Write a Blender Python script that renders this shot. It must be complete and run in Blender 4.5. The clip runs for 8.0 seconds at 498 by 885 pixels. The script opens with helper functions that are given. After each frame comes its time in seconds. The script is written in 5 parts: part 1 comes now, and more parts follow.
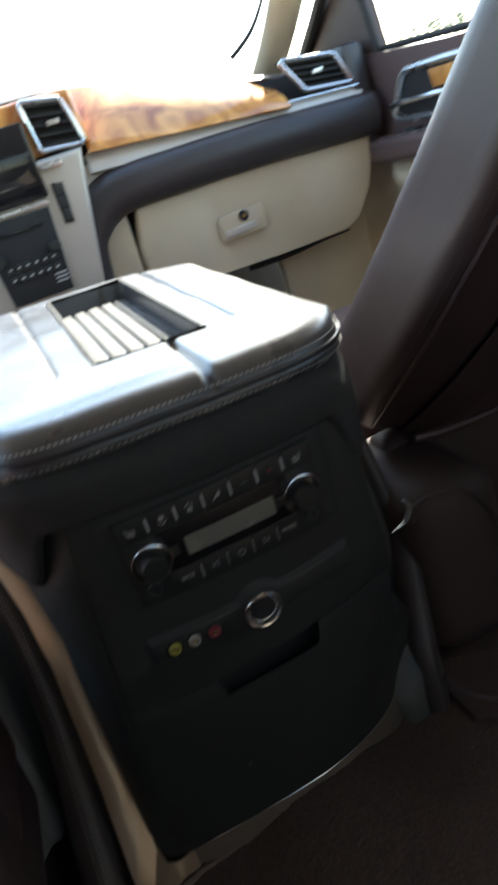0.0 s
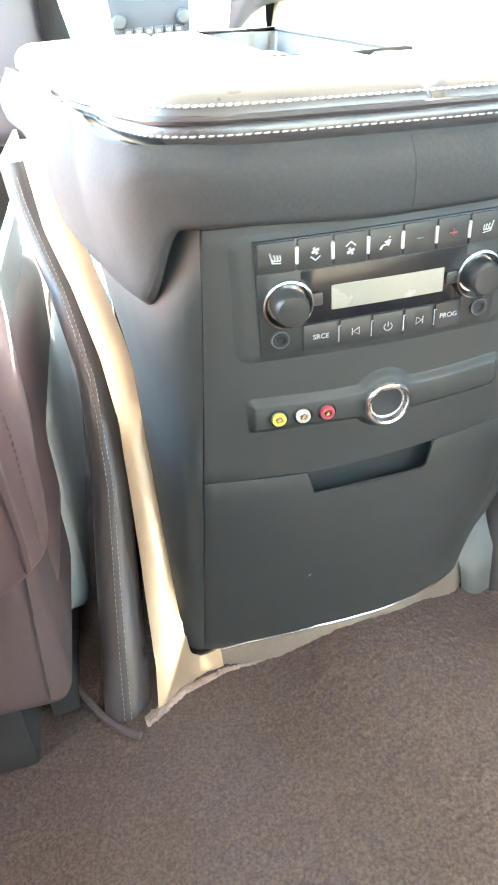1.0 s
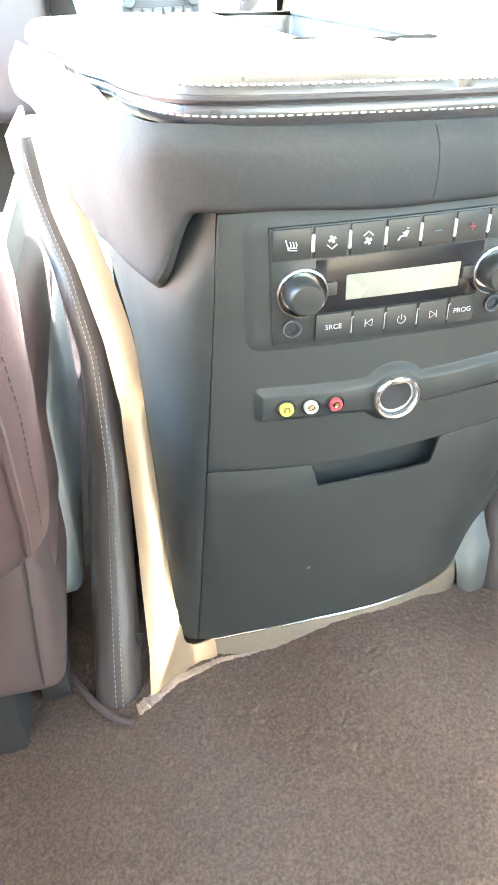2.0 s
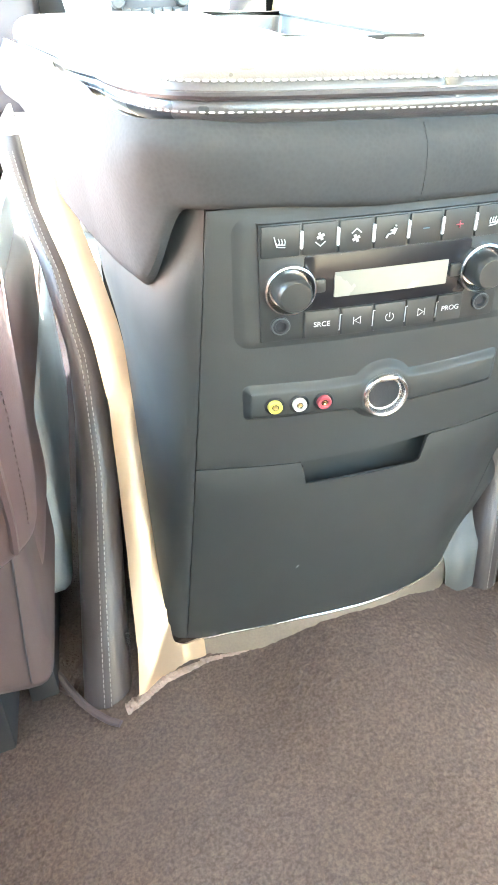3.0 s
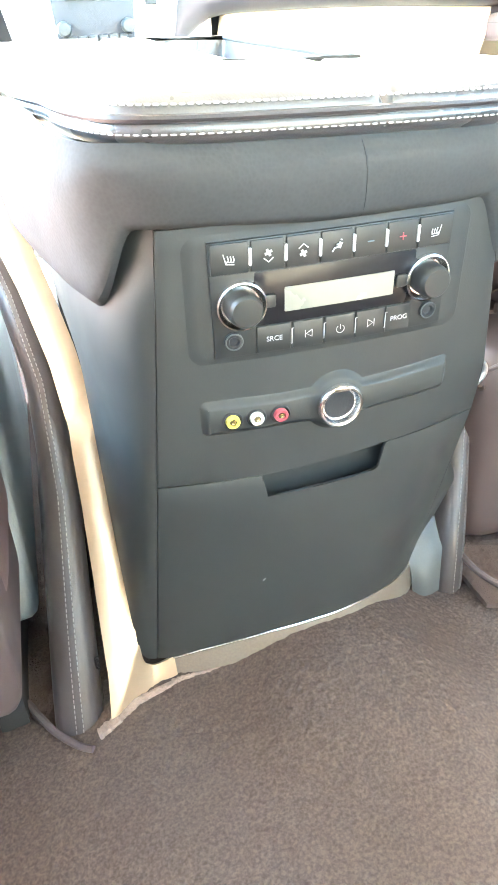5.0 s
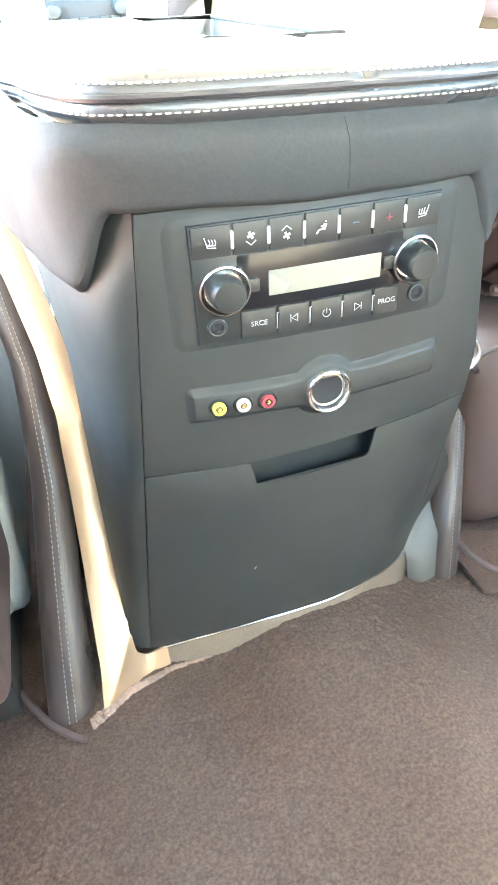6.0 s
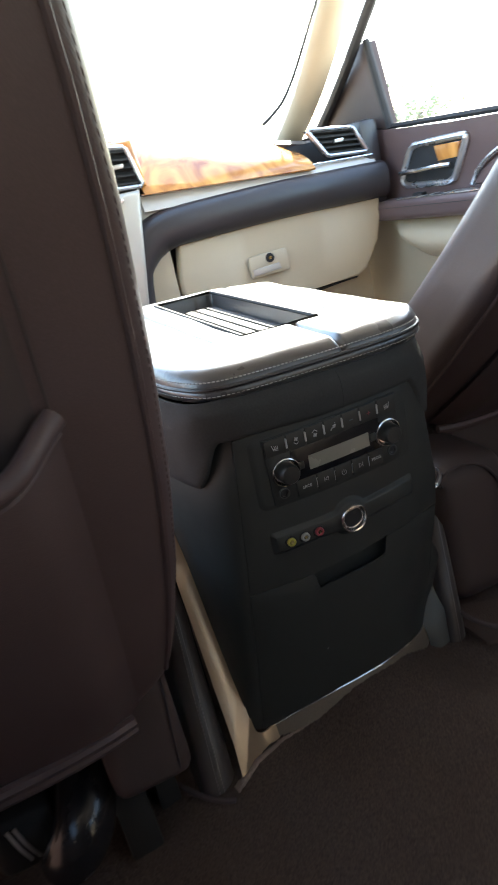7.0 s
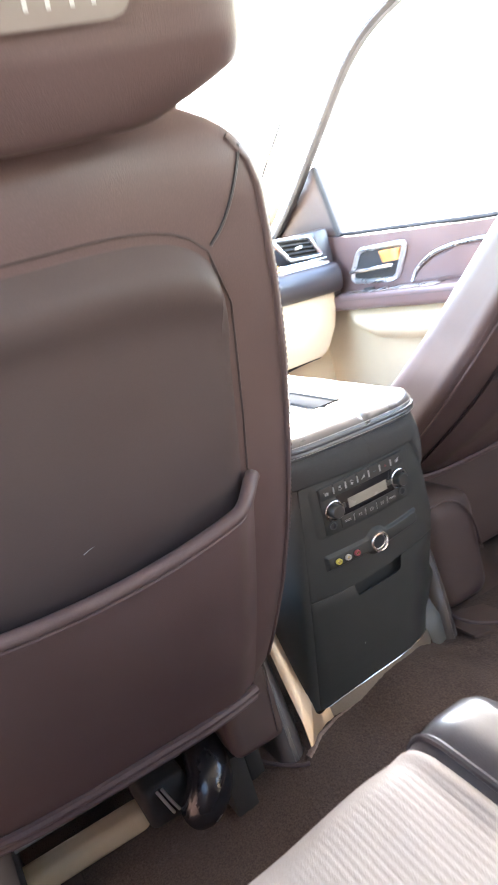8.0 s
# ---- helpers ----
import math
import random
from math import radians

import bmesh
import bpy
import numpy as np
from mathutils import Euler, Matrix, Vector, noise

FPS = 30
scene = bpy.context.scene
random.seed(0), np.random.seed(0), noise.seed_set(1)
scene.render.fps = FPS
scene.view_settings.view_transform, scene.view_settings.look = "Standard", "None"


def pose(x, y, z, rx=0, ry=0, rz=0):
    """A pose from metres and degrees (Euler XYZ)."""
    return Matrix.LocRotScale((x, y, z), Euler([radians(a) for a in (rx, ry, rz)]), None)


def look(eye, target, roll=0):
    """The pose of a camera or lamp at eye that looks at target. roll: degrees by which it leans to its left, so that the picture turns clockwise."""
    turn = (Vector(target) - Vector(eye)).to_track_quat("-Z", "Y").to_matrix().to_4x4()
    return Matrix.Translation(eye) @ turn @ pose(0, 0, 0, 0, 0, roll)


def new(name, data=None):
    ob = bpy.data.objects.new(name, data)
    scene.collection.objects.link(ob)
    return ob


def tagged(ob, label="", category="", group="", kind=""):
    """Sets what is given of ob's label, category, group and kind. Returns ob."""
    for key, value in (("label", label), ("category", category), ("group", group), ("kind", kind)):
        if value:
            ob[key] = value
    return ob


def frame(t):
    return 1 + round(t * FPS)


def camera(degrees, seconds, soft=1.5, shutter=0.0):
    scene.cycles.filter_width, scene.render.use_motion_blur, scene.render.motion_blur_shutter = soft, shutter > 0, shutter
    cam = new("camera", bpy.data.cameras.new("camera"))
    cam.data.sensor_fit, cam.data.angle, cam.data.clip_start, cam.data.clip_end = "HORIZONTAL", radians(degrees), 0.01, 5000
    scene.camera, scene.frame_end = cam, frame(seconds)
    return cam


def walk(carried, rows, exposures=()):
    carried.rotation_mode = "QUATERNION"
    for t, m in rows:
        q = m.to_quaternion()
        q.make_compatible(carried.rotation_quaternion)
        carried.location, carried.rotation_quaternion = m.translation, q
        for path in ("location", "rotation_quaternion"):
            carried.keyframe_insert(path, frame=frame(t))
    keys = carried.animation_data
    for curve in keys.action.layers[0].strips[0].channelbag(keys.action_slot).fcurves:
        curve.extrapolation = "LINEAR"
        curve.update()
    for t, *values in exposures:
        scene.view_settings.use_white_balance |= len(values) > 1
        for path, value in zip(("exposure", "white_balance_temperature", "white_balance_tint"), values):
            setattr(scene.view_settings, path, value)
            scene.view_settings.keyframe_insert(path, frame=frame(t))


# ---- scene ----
PATH = [
    (0, (-0.077, -0.455, 0.628), (0.367, 1.335, -0.144), -18.4),
    (0.3, (-0.103, -0.424, 0.579), (0.159, 1.352, -0.302), -18.1),
    (0.5, (-0.132, -0.396, 0.556), (0.11, 1.323, -0.438), -16.8),
    (0.8, (-0.13, -0.397, 0.541), (0.1, 1.308, -0.479), -12.2),
    (1, (-0.155, -0.394, 0.53), (0.13, 1.296, -0.499), -5.6),
    (1.2, (-0.165, -0.386, 0.529), (0.149, 1.285, -0.525), -4.4),
    (2.3, (-0.164, -0.388, 0.525), (0.148, 1.283, -0.528), -2.7),
    (2.5, (-0.162, -0.391, 0.524), (0.159, 1.287, -0.517), -2.7),
    (3, (-0.164, -0.388, 0.524), (0.173, 1.281, -0.526), -2.6),
    (3.5, (-0.159, -0.391, 0.522), (0.183, 1.281, -0.521), -3.0),
    (4, (-0.159, -0.387, 0.522), (0.201, 1.259, -0.556), -2.6),
    (4.5, (-0.156, -0.39, 0.523), (0.228, 1.275, -0.515), -3.0),
    (4.7, (-0.16, -0.394, 0.524), (0.261, 1.28, -0.485), -3.5),
    (5.8, (-0.157, -0.394, 0.522), (0.28, 1.265, -0.506), -3.7),
    (6, (-0.148, -0.391, 0.52), (0.267, 1.266, -0.522), -4.5),
    (6.2, (-0.143, -0.39, 0.531), (0.252, 1.281, -0.495), -9.8),
    (6.5, (-0.171, -0.424, 0.571), (0.179, 1.313, -0.355), -11.2),
    (6.7, (-0.214, -0.501, 0.607), (0.192, 1.299, -0.165), -12.1),
    (7, (-0.291, -0.62, 0.653), (0.299, 1.17, -0.017), -14.1),
    (7.2, (-0.342, -0.662, 0.672), (0.287, 1.112, -0.003), -16.1),
    (7.5, (-0.424, -0.699, 0.714), (0.242, 1.09, 0.118), -17.3),
    (7.8, (-0.484, -0.762, 0.754), (0.246, 1.01, 0.18), -15.8),
    (8, (-0.533, -0.825, 0.769), (0.274, 0.927, 0.239), -16.2),
]
cam = camera(38.0, 8.0, soft=1.5, shutter=0.35)
EXPO = [(t, e, 6750 if t < 6.6 else 6950, g) for t, e, g in (
    (0.0, 2.65, 2), (0.3, 3.55, 1), (0.5, 5.4, 0), (0.8, 6.35, -3), (1.0, 7.08, -5), (1.2, 7.32, -6), (2.5, 7.45, -6), (4.5, 7.5, -6), (6.0, 7.47, -6),
    (6.3, 7.0, -4), (6.5, 6.78, -2), (6.7, 5.3, 2), (7.0, 3.55, 4), (7.2, 3.22, 6), (7.5, 3.75, 8), (7.8, 4.95, 10), (8.0, 5.55, 10))]
walk(cam, [(t, look(eye, target, roll)) for t, eye, target, roll in PATH], EXPO)

# ---------- daylight ----------
SUN_EL, SUN_AZ = radians(41), radians(39)          # azimuth from straight ahead, to the right
world = bpy.data.worlds.new("sky")
scene.world = world
world.use_nodes = True
sky = world.node_tree.nodes.new("ShaderNodeTexSky")
sky.sky_type, sky.sun_disc = "NISHITA", False
sky.sun_elevation, sky.sun_rotation = SUN_EL, SUN_AZ
world.node_tree.links.new(sky.outputs[0], world.node_tree.nodes["Background"].inputs[0])
world.node_tree.nodes["Background"].inputs[1].default_value = 0.15
sun = new("sun", bpy.data.lights.new("sun", "SUN"))
sun.data.energy, sun.data.angle, sun.data.color = 5.0, radians(0.5), (1.0, 0.95, 0.88)
sdir = Vector((math.sin(SUN_AZ) * math.cos(SUN_EL), math.cos(SUN_AZ) * math.cos(SUN_EL), math.sin(SUN_EL)))
sun.matrix_world = look(sdir * 20, (0, 0, 0))


# ---------- materials ----------
def mat(name, col, rough=0.5, metal=0.0, vary=0.12, scale=14.0, grain=220.0, bump=0.08, kind="noise", spec=0.5, dist=0.002, coat=0.0):
    m = bpy.data.materials.new(name)
    m.use_nodes = True
    nt = m.node_tree
    N, L = nt.nodes, nt.links
    b = N["Principled BSDF"]
    b.inputs["Metallic"].default_value = metal
    b.inputs["Specular IOR Level"].default_value = spec
    b.inputs["Coat Weight"].default_value = coat
    b.inputs["Coat Roughness"].default_value = 0.08
    tc = N.new("ShaderNodeTexCoord")
    big = N.new("ShaderNodeTexNoise")
    big.inputs["Scale"].default_value, big.inputs["Detail"].default_value = scale, 5
    L.new(tc.outputs["Object"], big.inputs["Vector"])
    fine = N.new("ShaderNodeTexVoronoi" if kind == "leather" else "ShaderNodeTexNoise")
    fine.inputs["Scale"].default_value = grain
    L.new(tc.outputs["Object"], fine.inputs["Vector"])
    add = N.new("ShaderNodeMath")
    add.operation = "ADD"
    L.new(big.outputs[0], add.inputs[0])
    half = N.new("ShaderNodeMath")
    half.operation = "MULTIPLY"
    half.inputs[1].default_value = 0.6
    L.new(fine.outputs[0], half.inputs[0])
    L.new(half.outputs[0], add.inputs[1])
    mr = N.new("ShaderNodeMapRange")
    mr.inputs[1].default_value, mr.inputs[2].default_value = 0.45, 1.15
    mr.inputs[3].default_value, mr.inputs[4].default_value = 1 - vary, 1 + vary
    L.new(add.outputs[0], mr.inputs[0])
    mul = N.new("ShaderNodeVectorMath")
    mul.operation = "SCALE"
    mul.inputs[0].default_value = col
    L.new(mr.outputs[0], mul.inputs["Scale"])
    L.new(mul.outputs[0], b.inputs["Base Color"])
    rr = N.new("ShaderNodeMapRange")
    rr.inputs[1].default_value, rr.inputs[2].default_value = 0.3, 0.7
    rr.inputs[3].default_value, rr.inputs[4].default_value = max(0.02, rough - 0.07), min(1, rough + 0.07)
    L.new(big.outputs[0], rr.inputs[0])
    L.new(rr.outputs[0], b.inputs["Roughness"])
    if bump:
        bp = N.new("ShaderNodeBump")
        bp.inputs["Strength"].default_value, bp.inputs["Distance"].default_value = bump, dist
        L.new(fine.outputs[0], bp.inputs["Height"])
        L.new(bp.outputs[0], b.inputs["Normal"])
    return m


def wood_mat():
    m = mat("burl_wood", (0.42, 0.17, 0.05), 0.22, vary=0.1, coat=0.8)
    nt = m.node_tree
    N, L = nt.nodes, nt.links
    tc = N.new("ShaderNodeTexCoord")
    w = N.new("ShaderNodeTexNoise")
    w.inputs["Scale"].default_value, w.inputs["Detail"].default_value, w.inputs["Distortion"].default_value = 11, 8, 1.6
    L.new(tc.outputs["Object"], w.inputs["Vector"])
    r = N.new("ShaderNodeValToRGB")
    r.color_ramp.elements[0].position, r.color_ramp.elements[0].color = 0.33, (0.36, 0.105, 0.022, 1)
    r.color_ramp.elements[1].position, r.color_ramp.elements[1].color = 0.64, (0.82, 0.40, 0.11, 1)
    L.new(w.outputs[0], r.inputs[0])
    L.new(r.outputs[0], N["Principled BSDF"].inputs["Base Color"])
    N["Principled BSDF"].inputs["Coat IOR"].default_value = 1.7
    return m


def pile_mat():
    """Cut pile: fibre tips of uneven tone, with soft brushed patches."""
    m = mat("carpet_pile", (0.077, 0.058, 0.0495), 0.95, vary=0.10, scale=9, grain=900, bump=0.0, spec=0.08)
    N, L = m.node_tree.nodes, m.node_tree.links
    b = N["Principled BSDF"]
    old = b.inputs["Base Color"].links[0].from_socket
    tc, fine, rng, mul, bp = (N.new("ShaderNode" + k) for k in ("TexCoord", "TexNoise", "MapRange", "VectorMath", "Bump"))
    fine.inputs["Scale"].default_value, fine.inputs["Detail"].default_value, fine.inputs["Roughness"].default_value = 400, 3, 0.65
    L.new(tc.outputs["Object"], fine.inputs["Vector"])
    rng.inputs[1].default_value, rng.inputs[2].default_value, rng.inputs[3].default_value, rng.inputs[4].default_value = 0.34, 0.66, 0.72, 1.28
    L.new(fine.outputs[0], rng.inputs[0])
    mul.operation = "SCALE"
    L.new(old, mul.inputs[0])
    L.new(rng.outputs[0], mul.inputs["Scale"])
    L.new(mul.outputs[0], b.inputs["Base Color"])
    bp.inputs["Strength"].default_value, bp.inputs["Distance"].default_value = 0.5, 0.0016
    L.new(fine.outputs[0], bp.inputs["Height"])
    L.new(bp.outputs[0], b.inputs["Normal"])
    return m


def glass_mat(name, tint):
    m = bpy.data.materials.new(name)
    m.use_nodes = True
    N, L = m.node_tree.nodes, m.node_tree.links
    N.remove(N["Principled BSDF"])
    tr, gl, mx = (N.new("ShaderNode" + k) for k in ("BsdfTransparent", "BsdfGlossy", "MixShader"))
    tr.inputs[0].default_value = tint
    gl.inputs["Roughness"].default_value = 0.01
    mx.inputs[0].default_value = 0.05
    L.new(tr.outputs[0], mx.inputs[1])
    L.new(gl.outputs[0], mx.inputs[2])
    L.new(mx.outputs[0], N["Material Output"].inputs[0])
    return m


PLASTIC = mat("black_plastic", (0.0275, 0.0302, 0.0288), 0.56, vary=0.08, grain=900, bump=0.10, dist=0.0006)
PLASTIC_B = mat("radio_plastic", (0.025, 0.027, 0.026), 0.42, vary=0.06, grain=900, bump=0.06, dist=0.0005)
RUBBER = mat("soft_black", (0.018, 0.018, 0.019), 0.75, vary=0.1, grain=600, bump=0.1)
CAPBLACK = mat("shiny_black_plastic", (0.014, 0.014, 0.016), 0.22, vary=0.1, scale=20, bump=0.0)
# near-black: the shade inside gaps, holes and vents is put into the colour
DARKHOLE = mat("cavity_shade_black", (0.008, 0.008, 0.009), 0.8, vary=0.1)
WRAP = mat("charcoal_vinyl", (0.047, 0.0472, 0.0470), 0.70, spec=0.18, vary=0.1, grain=420, bump=0.12, kind="leather", dist=0.0008)
LEATHER = mat("brown_leather", (0.088, 0.056, 0.053), 0.44, spec=0.4, vary=0.14, scale=7, grain=850, bump=0.14, kind="leather", dist=0.0006)
LEATHER_T = mat("door_leather", (0.120, 0.080, 0.077), 0.44, spec=0.4, vary=0.14, scale=7, grain=850, bump=0.14, kind="leather", dist=0.0006)
LEATHER_P = mat("pad_leather", (0.050, 0.042, 0.041), 0.42, vary=0.14, scale=8, grain=850, bump=0.14, kind="leather", dist=0.0006)
LEATHER_L = mat("lid_leather", (0.062, 0.059, 0.060), 0.30, spec=0.6, coat=0.6, vary=0.12, scale=8, grain=850, bump=0.14, kind="leather", dist=0.0006)
LEATHER_L.node_tree.nodes["Principled BSDF"].inputs["Coat Roughness"].default_value = 0.28
LEATHER_D = mat("dark_leather", (0.035, 0.030, 0.032), 0.40, vary=0.14, scale=8, grain=850, bump=0.14, kind="leather", dist=0.0006)
LEATHER_R = mat("bolster_leather", (0.050, 0.044, 0.046), 0.32, spec=0.6, coat=0.6, vary=0.14, scale=8, grain=850, bump=0.14, kind="leather", dist=0.0006)
SEATGREY = mat("seat_insert_leather", (0.335, 0.292, 0.262), 0.55, vary=0.12, scale=8, grain=700, bump=0.2, kind="leather", dist=0.0008)
BRPLAST = mat("brown_plastic", (0.068, 0.048, 0.045), 0.55, spec=0.3, vary=0.08, grain=700, bump=0.12, dist=0.0008)
BEIGE = mat("beige_plastic", (0.56, 0.47, 0.33), 0.55, vary=0.05, grain=600, bump=0.12, dist=0.0008)
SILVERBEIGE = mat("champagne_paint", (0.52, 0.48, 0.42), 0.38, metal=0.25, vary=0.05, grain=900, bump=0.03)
GOLD = mat("champagne_metal", (0.53, 0.40, 0.275), 0.42, metal=0.7, vary=0.04, bump=0.0)
# scuffed champagne metal, greyed in its colour for the carpet it reflects
SCUFFED_REFLECT = mat("scuffed_trim_reflection", (0.265, 0.222, 0.175), 0.45, metal=0.55, vary=0.16, scale=22, grain=500, bump=0.05)
CHROME = mat("chrome", (0.86, 0.85, 0.84), 0.22, metal=1.0, vary=0.04, bump=0.0)
SATIN = mat("satin_silver", (0.62, 0.62, 0.62), 0.28, metal=0.9, vary=0.04, bump=0.0)
CARPET = mat("brown_carpet", (0.097, 0.070, 0.061), 0.95, vary=0.07, scale=30, grain=420, bump=0.9, dist=0.004, spec=0.1)
PILE = pile_mat()
THREAD_D = mat("dull_thread", (0.19, 0.18, 0.17), 0.8, vary=0.1, bump=0.0)
THREAD = mat("pale_thread", (0.42, 0.41, 0.40), 0.8, vary=0.1, bump=0.0)
WHITEP = mat("white_print", (0.42, 0.42, 0.41), 0.6, vary=0.02, bump=0.0)
REDP = mat("red_print", (0.26, 0.06, 0.075), 0.6, vary=0.05, bump=0.0)
BLUEP = mat("blue_print", (0.09, 0.14, 0.17), 0.6, vary=0.05, bump=0.0)
LCD = mat("grey_green_display", (0.21, 0.205, 0.17), 0.25, vary=0.05, scale=30, bump=0.0)
GLOSSBLACK = mat("gloss_black", (0.012, 0.012, 0.014), 0.08, vary=0.05, bump=0.0)
WINDOWBLACK = mat("display_window_black", (0.012, 0.012, 0.014), 0.24, spec=0.3, vary=0.05, bump=0.0)
YELLOW = mat("yellow_jack", (0.50, 0.43, 0.09), 0.4, vary=0.05, bump=0.0)
WHITEJ = mat("white_jack", (0.44, 0.41, 0.35), 0.4, vary=0.05, bump=0.0)
REDJ = mat("red_jack", (0.33, 0.06, 0.075), 0.4, vary=0.05, bump=0.0)
BRASS = mat("brass_pin", (0.55, 0.42, 0.20), 0.3, metal=1.0, vary=0.05, bump=0.0)
WOOD = wood_mat()
GLASS = glass_mat("window_glass", (0.93, 0.96, 0.95, 1))
# tint added only to weaken the light from the driver's side
SHADE = glass_mat("light_cutting_glass", (0.80, 0.82, 0.81, 1))
TINT = glass_mat("privacy_glass", (0.36, 0.345, 0.335, 1))
LINER = mat("headliner_fabric", (0.55, 0.50, 0.42), 0.9, vary=0.06, grain=500, bump=0.3)
GREYPLAST = mat("grey_plastic", (0.27, 0.29, 0.29), 0.5, vary=0.1, scale=12, grain=400, bump=0.1)
TRIMGREY = mat("grey_trim_plastic", (0.065, 0.070, 0.067), 0.5, vary=0.1, scale=20, grain=500, bump=0.1, dist=0.0008)
RIBGREY = mat("dark_rib_rubber", (0.04, 0.041, 0.043), 0.68, vary=0.1, grain=400, bump=0.1)
PURPLE = mat("mat_edging", (0.072, 0.053, 0.054), 0.85, vary=0.15, grain=500, bump=0.4)
CONCRETE = mat("pale_concrete", (0.42, 0.41, 0.39), 0.9, vary=0.15, scale=1.2, grain=60, bump=0.3, dist=0.01)
LEAF = mat("leaf", (0.17, 0.20, 0.12), 0.6, vary=0.35, scale=3, bump=0.0)
BARK = mat("bark", (0.12, 0.09, 0.07), 0.9, vary=0.3, scale=8, grain=40, bump=0.6, dist=0.01)
PLASTER = mat("white_plaster", (0.72, 0.71, 0.68), 0.85, vary=0.06, scale=1.5, grain=60, bump=0.2, dist=0.004)


# ---------- builders ----------
def part(name, bm, material, parent=None, label="", angle=38, smooth=True):
    me = bpy.data.meshes.new(name)
    if isinstance(bm, bpy.types.Mesh):
        me = bm
    else:
        bmesh.ops.recalc_face_normals(bm, faces=bm.faces)
        bm.to_mesh(me)
        bm.free()
    if smooth:
        me.polygons.foreach_set("use_smooth", [True] * len(me.polygons))
        me.set_sharp_from_angle(angle=radians(angle))
    me.materials.clear()
    me.materials.append(material)
    ob = new(name, me)
    if parent:
        ob.parent = parent
    if label:
        ob["label"] = label
    return ob


def thing(name, label, category, at=(0, 0, 0), kind="", group=""):
    ob = new(name)
    ob.location = at
    ob.empty_display_size = 0.05
    return tagged(ob, label, category, group, kind)


def warp(bm, f):
    for v in bm.verts:
        v.co = Vector(f(*v.co))
    return bm


def box(x0, x1, y0, y1, z0, z1, bev=0.004, seg=2, bm=None):
    b = bmesh.new()
    bmesh.ops.create_cube(b, size=1)
    for v in b.verts:
        v.co = Vector(((x0 + x1) / 2 + v.co.x * (x1 - x0), (y0 + y1) / 2 + v.co.y * (y1 - y0), (z0 + z1) / 2 + v.co.z * (z1 - z0)))
    if bev:
        bmesh.ops.bevel(b, geom=b.edges[:], offset=bev, segments=seg, profile=0.6, affect="EDGES")
    return join(bm, b)


def join(bm, b):
    if bm is None:
        return b
    me = bpy.data.meshes.new("tmp")
    b.to_mesh(me)
    b.free()
    bm.from_mesh(me)
    bpy.data.meshes.remove(me)
    return bm


def grid(f, nu, nv, thick=0.0, closed=False):
    """A sheet f(u, v) over 0..1; thick: a second skin offset along the normals and a rim."""
    b = bmesh.new()
    P = [[Vector(f(i / nu, j / nv)) for j in range(nv + 1)] for i in range(nu + (0 if closed else 1))]
    V = [[b.verts.new(p) for p in row] for row in P]
    n = len(V)
    for i in range(nu):
        for j in range(nv):
            b.faces.new((V[i][j], V[(i + 1) % n][j], V[(i + 1) % n][j + 1], V[i][j + 1]))
    if thick:
        b.normal_update()
        for v in b.verts:
            v.normal_update()
        W = [[b.verts.new(v.co - v.normal * thick) for v in row] for row in V]
        for i in range(nu):
            for j in range(nv):
                b.faces.new((W[i][j + 1], W[(i + 1) % n][j + 1], W[(i + 1) % n][j], W[i][j]))
        for i in range(nu):
            k = (i + 1) % n
            b.faces.new((V[i][0], W[i][0], W[k][0], V[k][0]))
            b.faces.new((V[k][nv], W[k][nv], W[i][nv], V[i][nv]))
        if not closed:
            for j in range(nv):
                b.faces.new((V[0][j + 1], W[0][j + 1], W[0][j], V[0][j]))
                b.faces.new((V[n - 1][j], W[n - 1][j], W[n - 1][j + 1], V[n - 1][j + 1]))
    return b


def tube(path, r, n=8, closed=False, bm=None, flat=1.0):
    """A round bar along a path; r may be a function of 0..1."""
    b = bmesh.new()
    pts = [Vector(p) for p in path]
    m = len(pts)
    up = Vector((0, 0, 1))
    rings = []
    last = None
    for i, p in enumerate(pts):
        a = pts[(i - 1) % m] if closed or i else p
        c = pts[(i + 1) % m] if closed or i < m - 1 else p
        d = (c - a).normalized()
        if last is None:
            s = d.cross(up)
            if s.length < 0.1:
                s = d.cross(Vector((1, 0, 0)))
        else:
            s = last - d * last.dot(d)
        s.normalize()
        last = s
        q = s.cross(d)
        rad = r(i / max(1, m - 1)) if callable(r) else r
        rings.append([b.verts.new(p + (s * math.cos(k * math.tau / n) + q * math.sin(k * math.tau / n) * flat) * rad) for k in range(n)])
    for i in range(m if closed else m - 1):
        A, B = rings[i], rings[(i + 1) % m]
        for k in range(n):
            b.faces.new((A[k], A[(k + 1) % n], B[(k + 1) % n], B[k]))
    if not closed:
        b.faces.new(rings[0][::-1])
        b.faces.new(rings[-1])
    return join(bm, b)


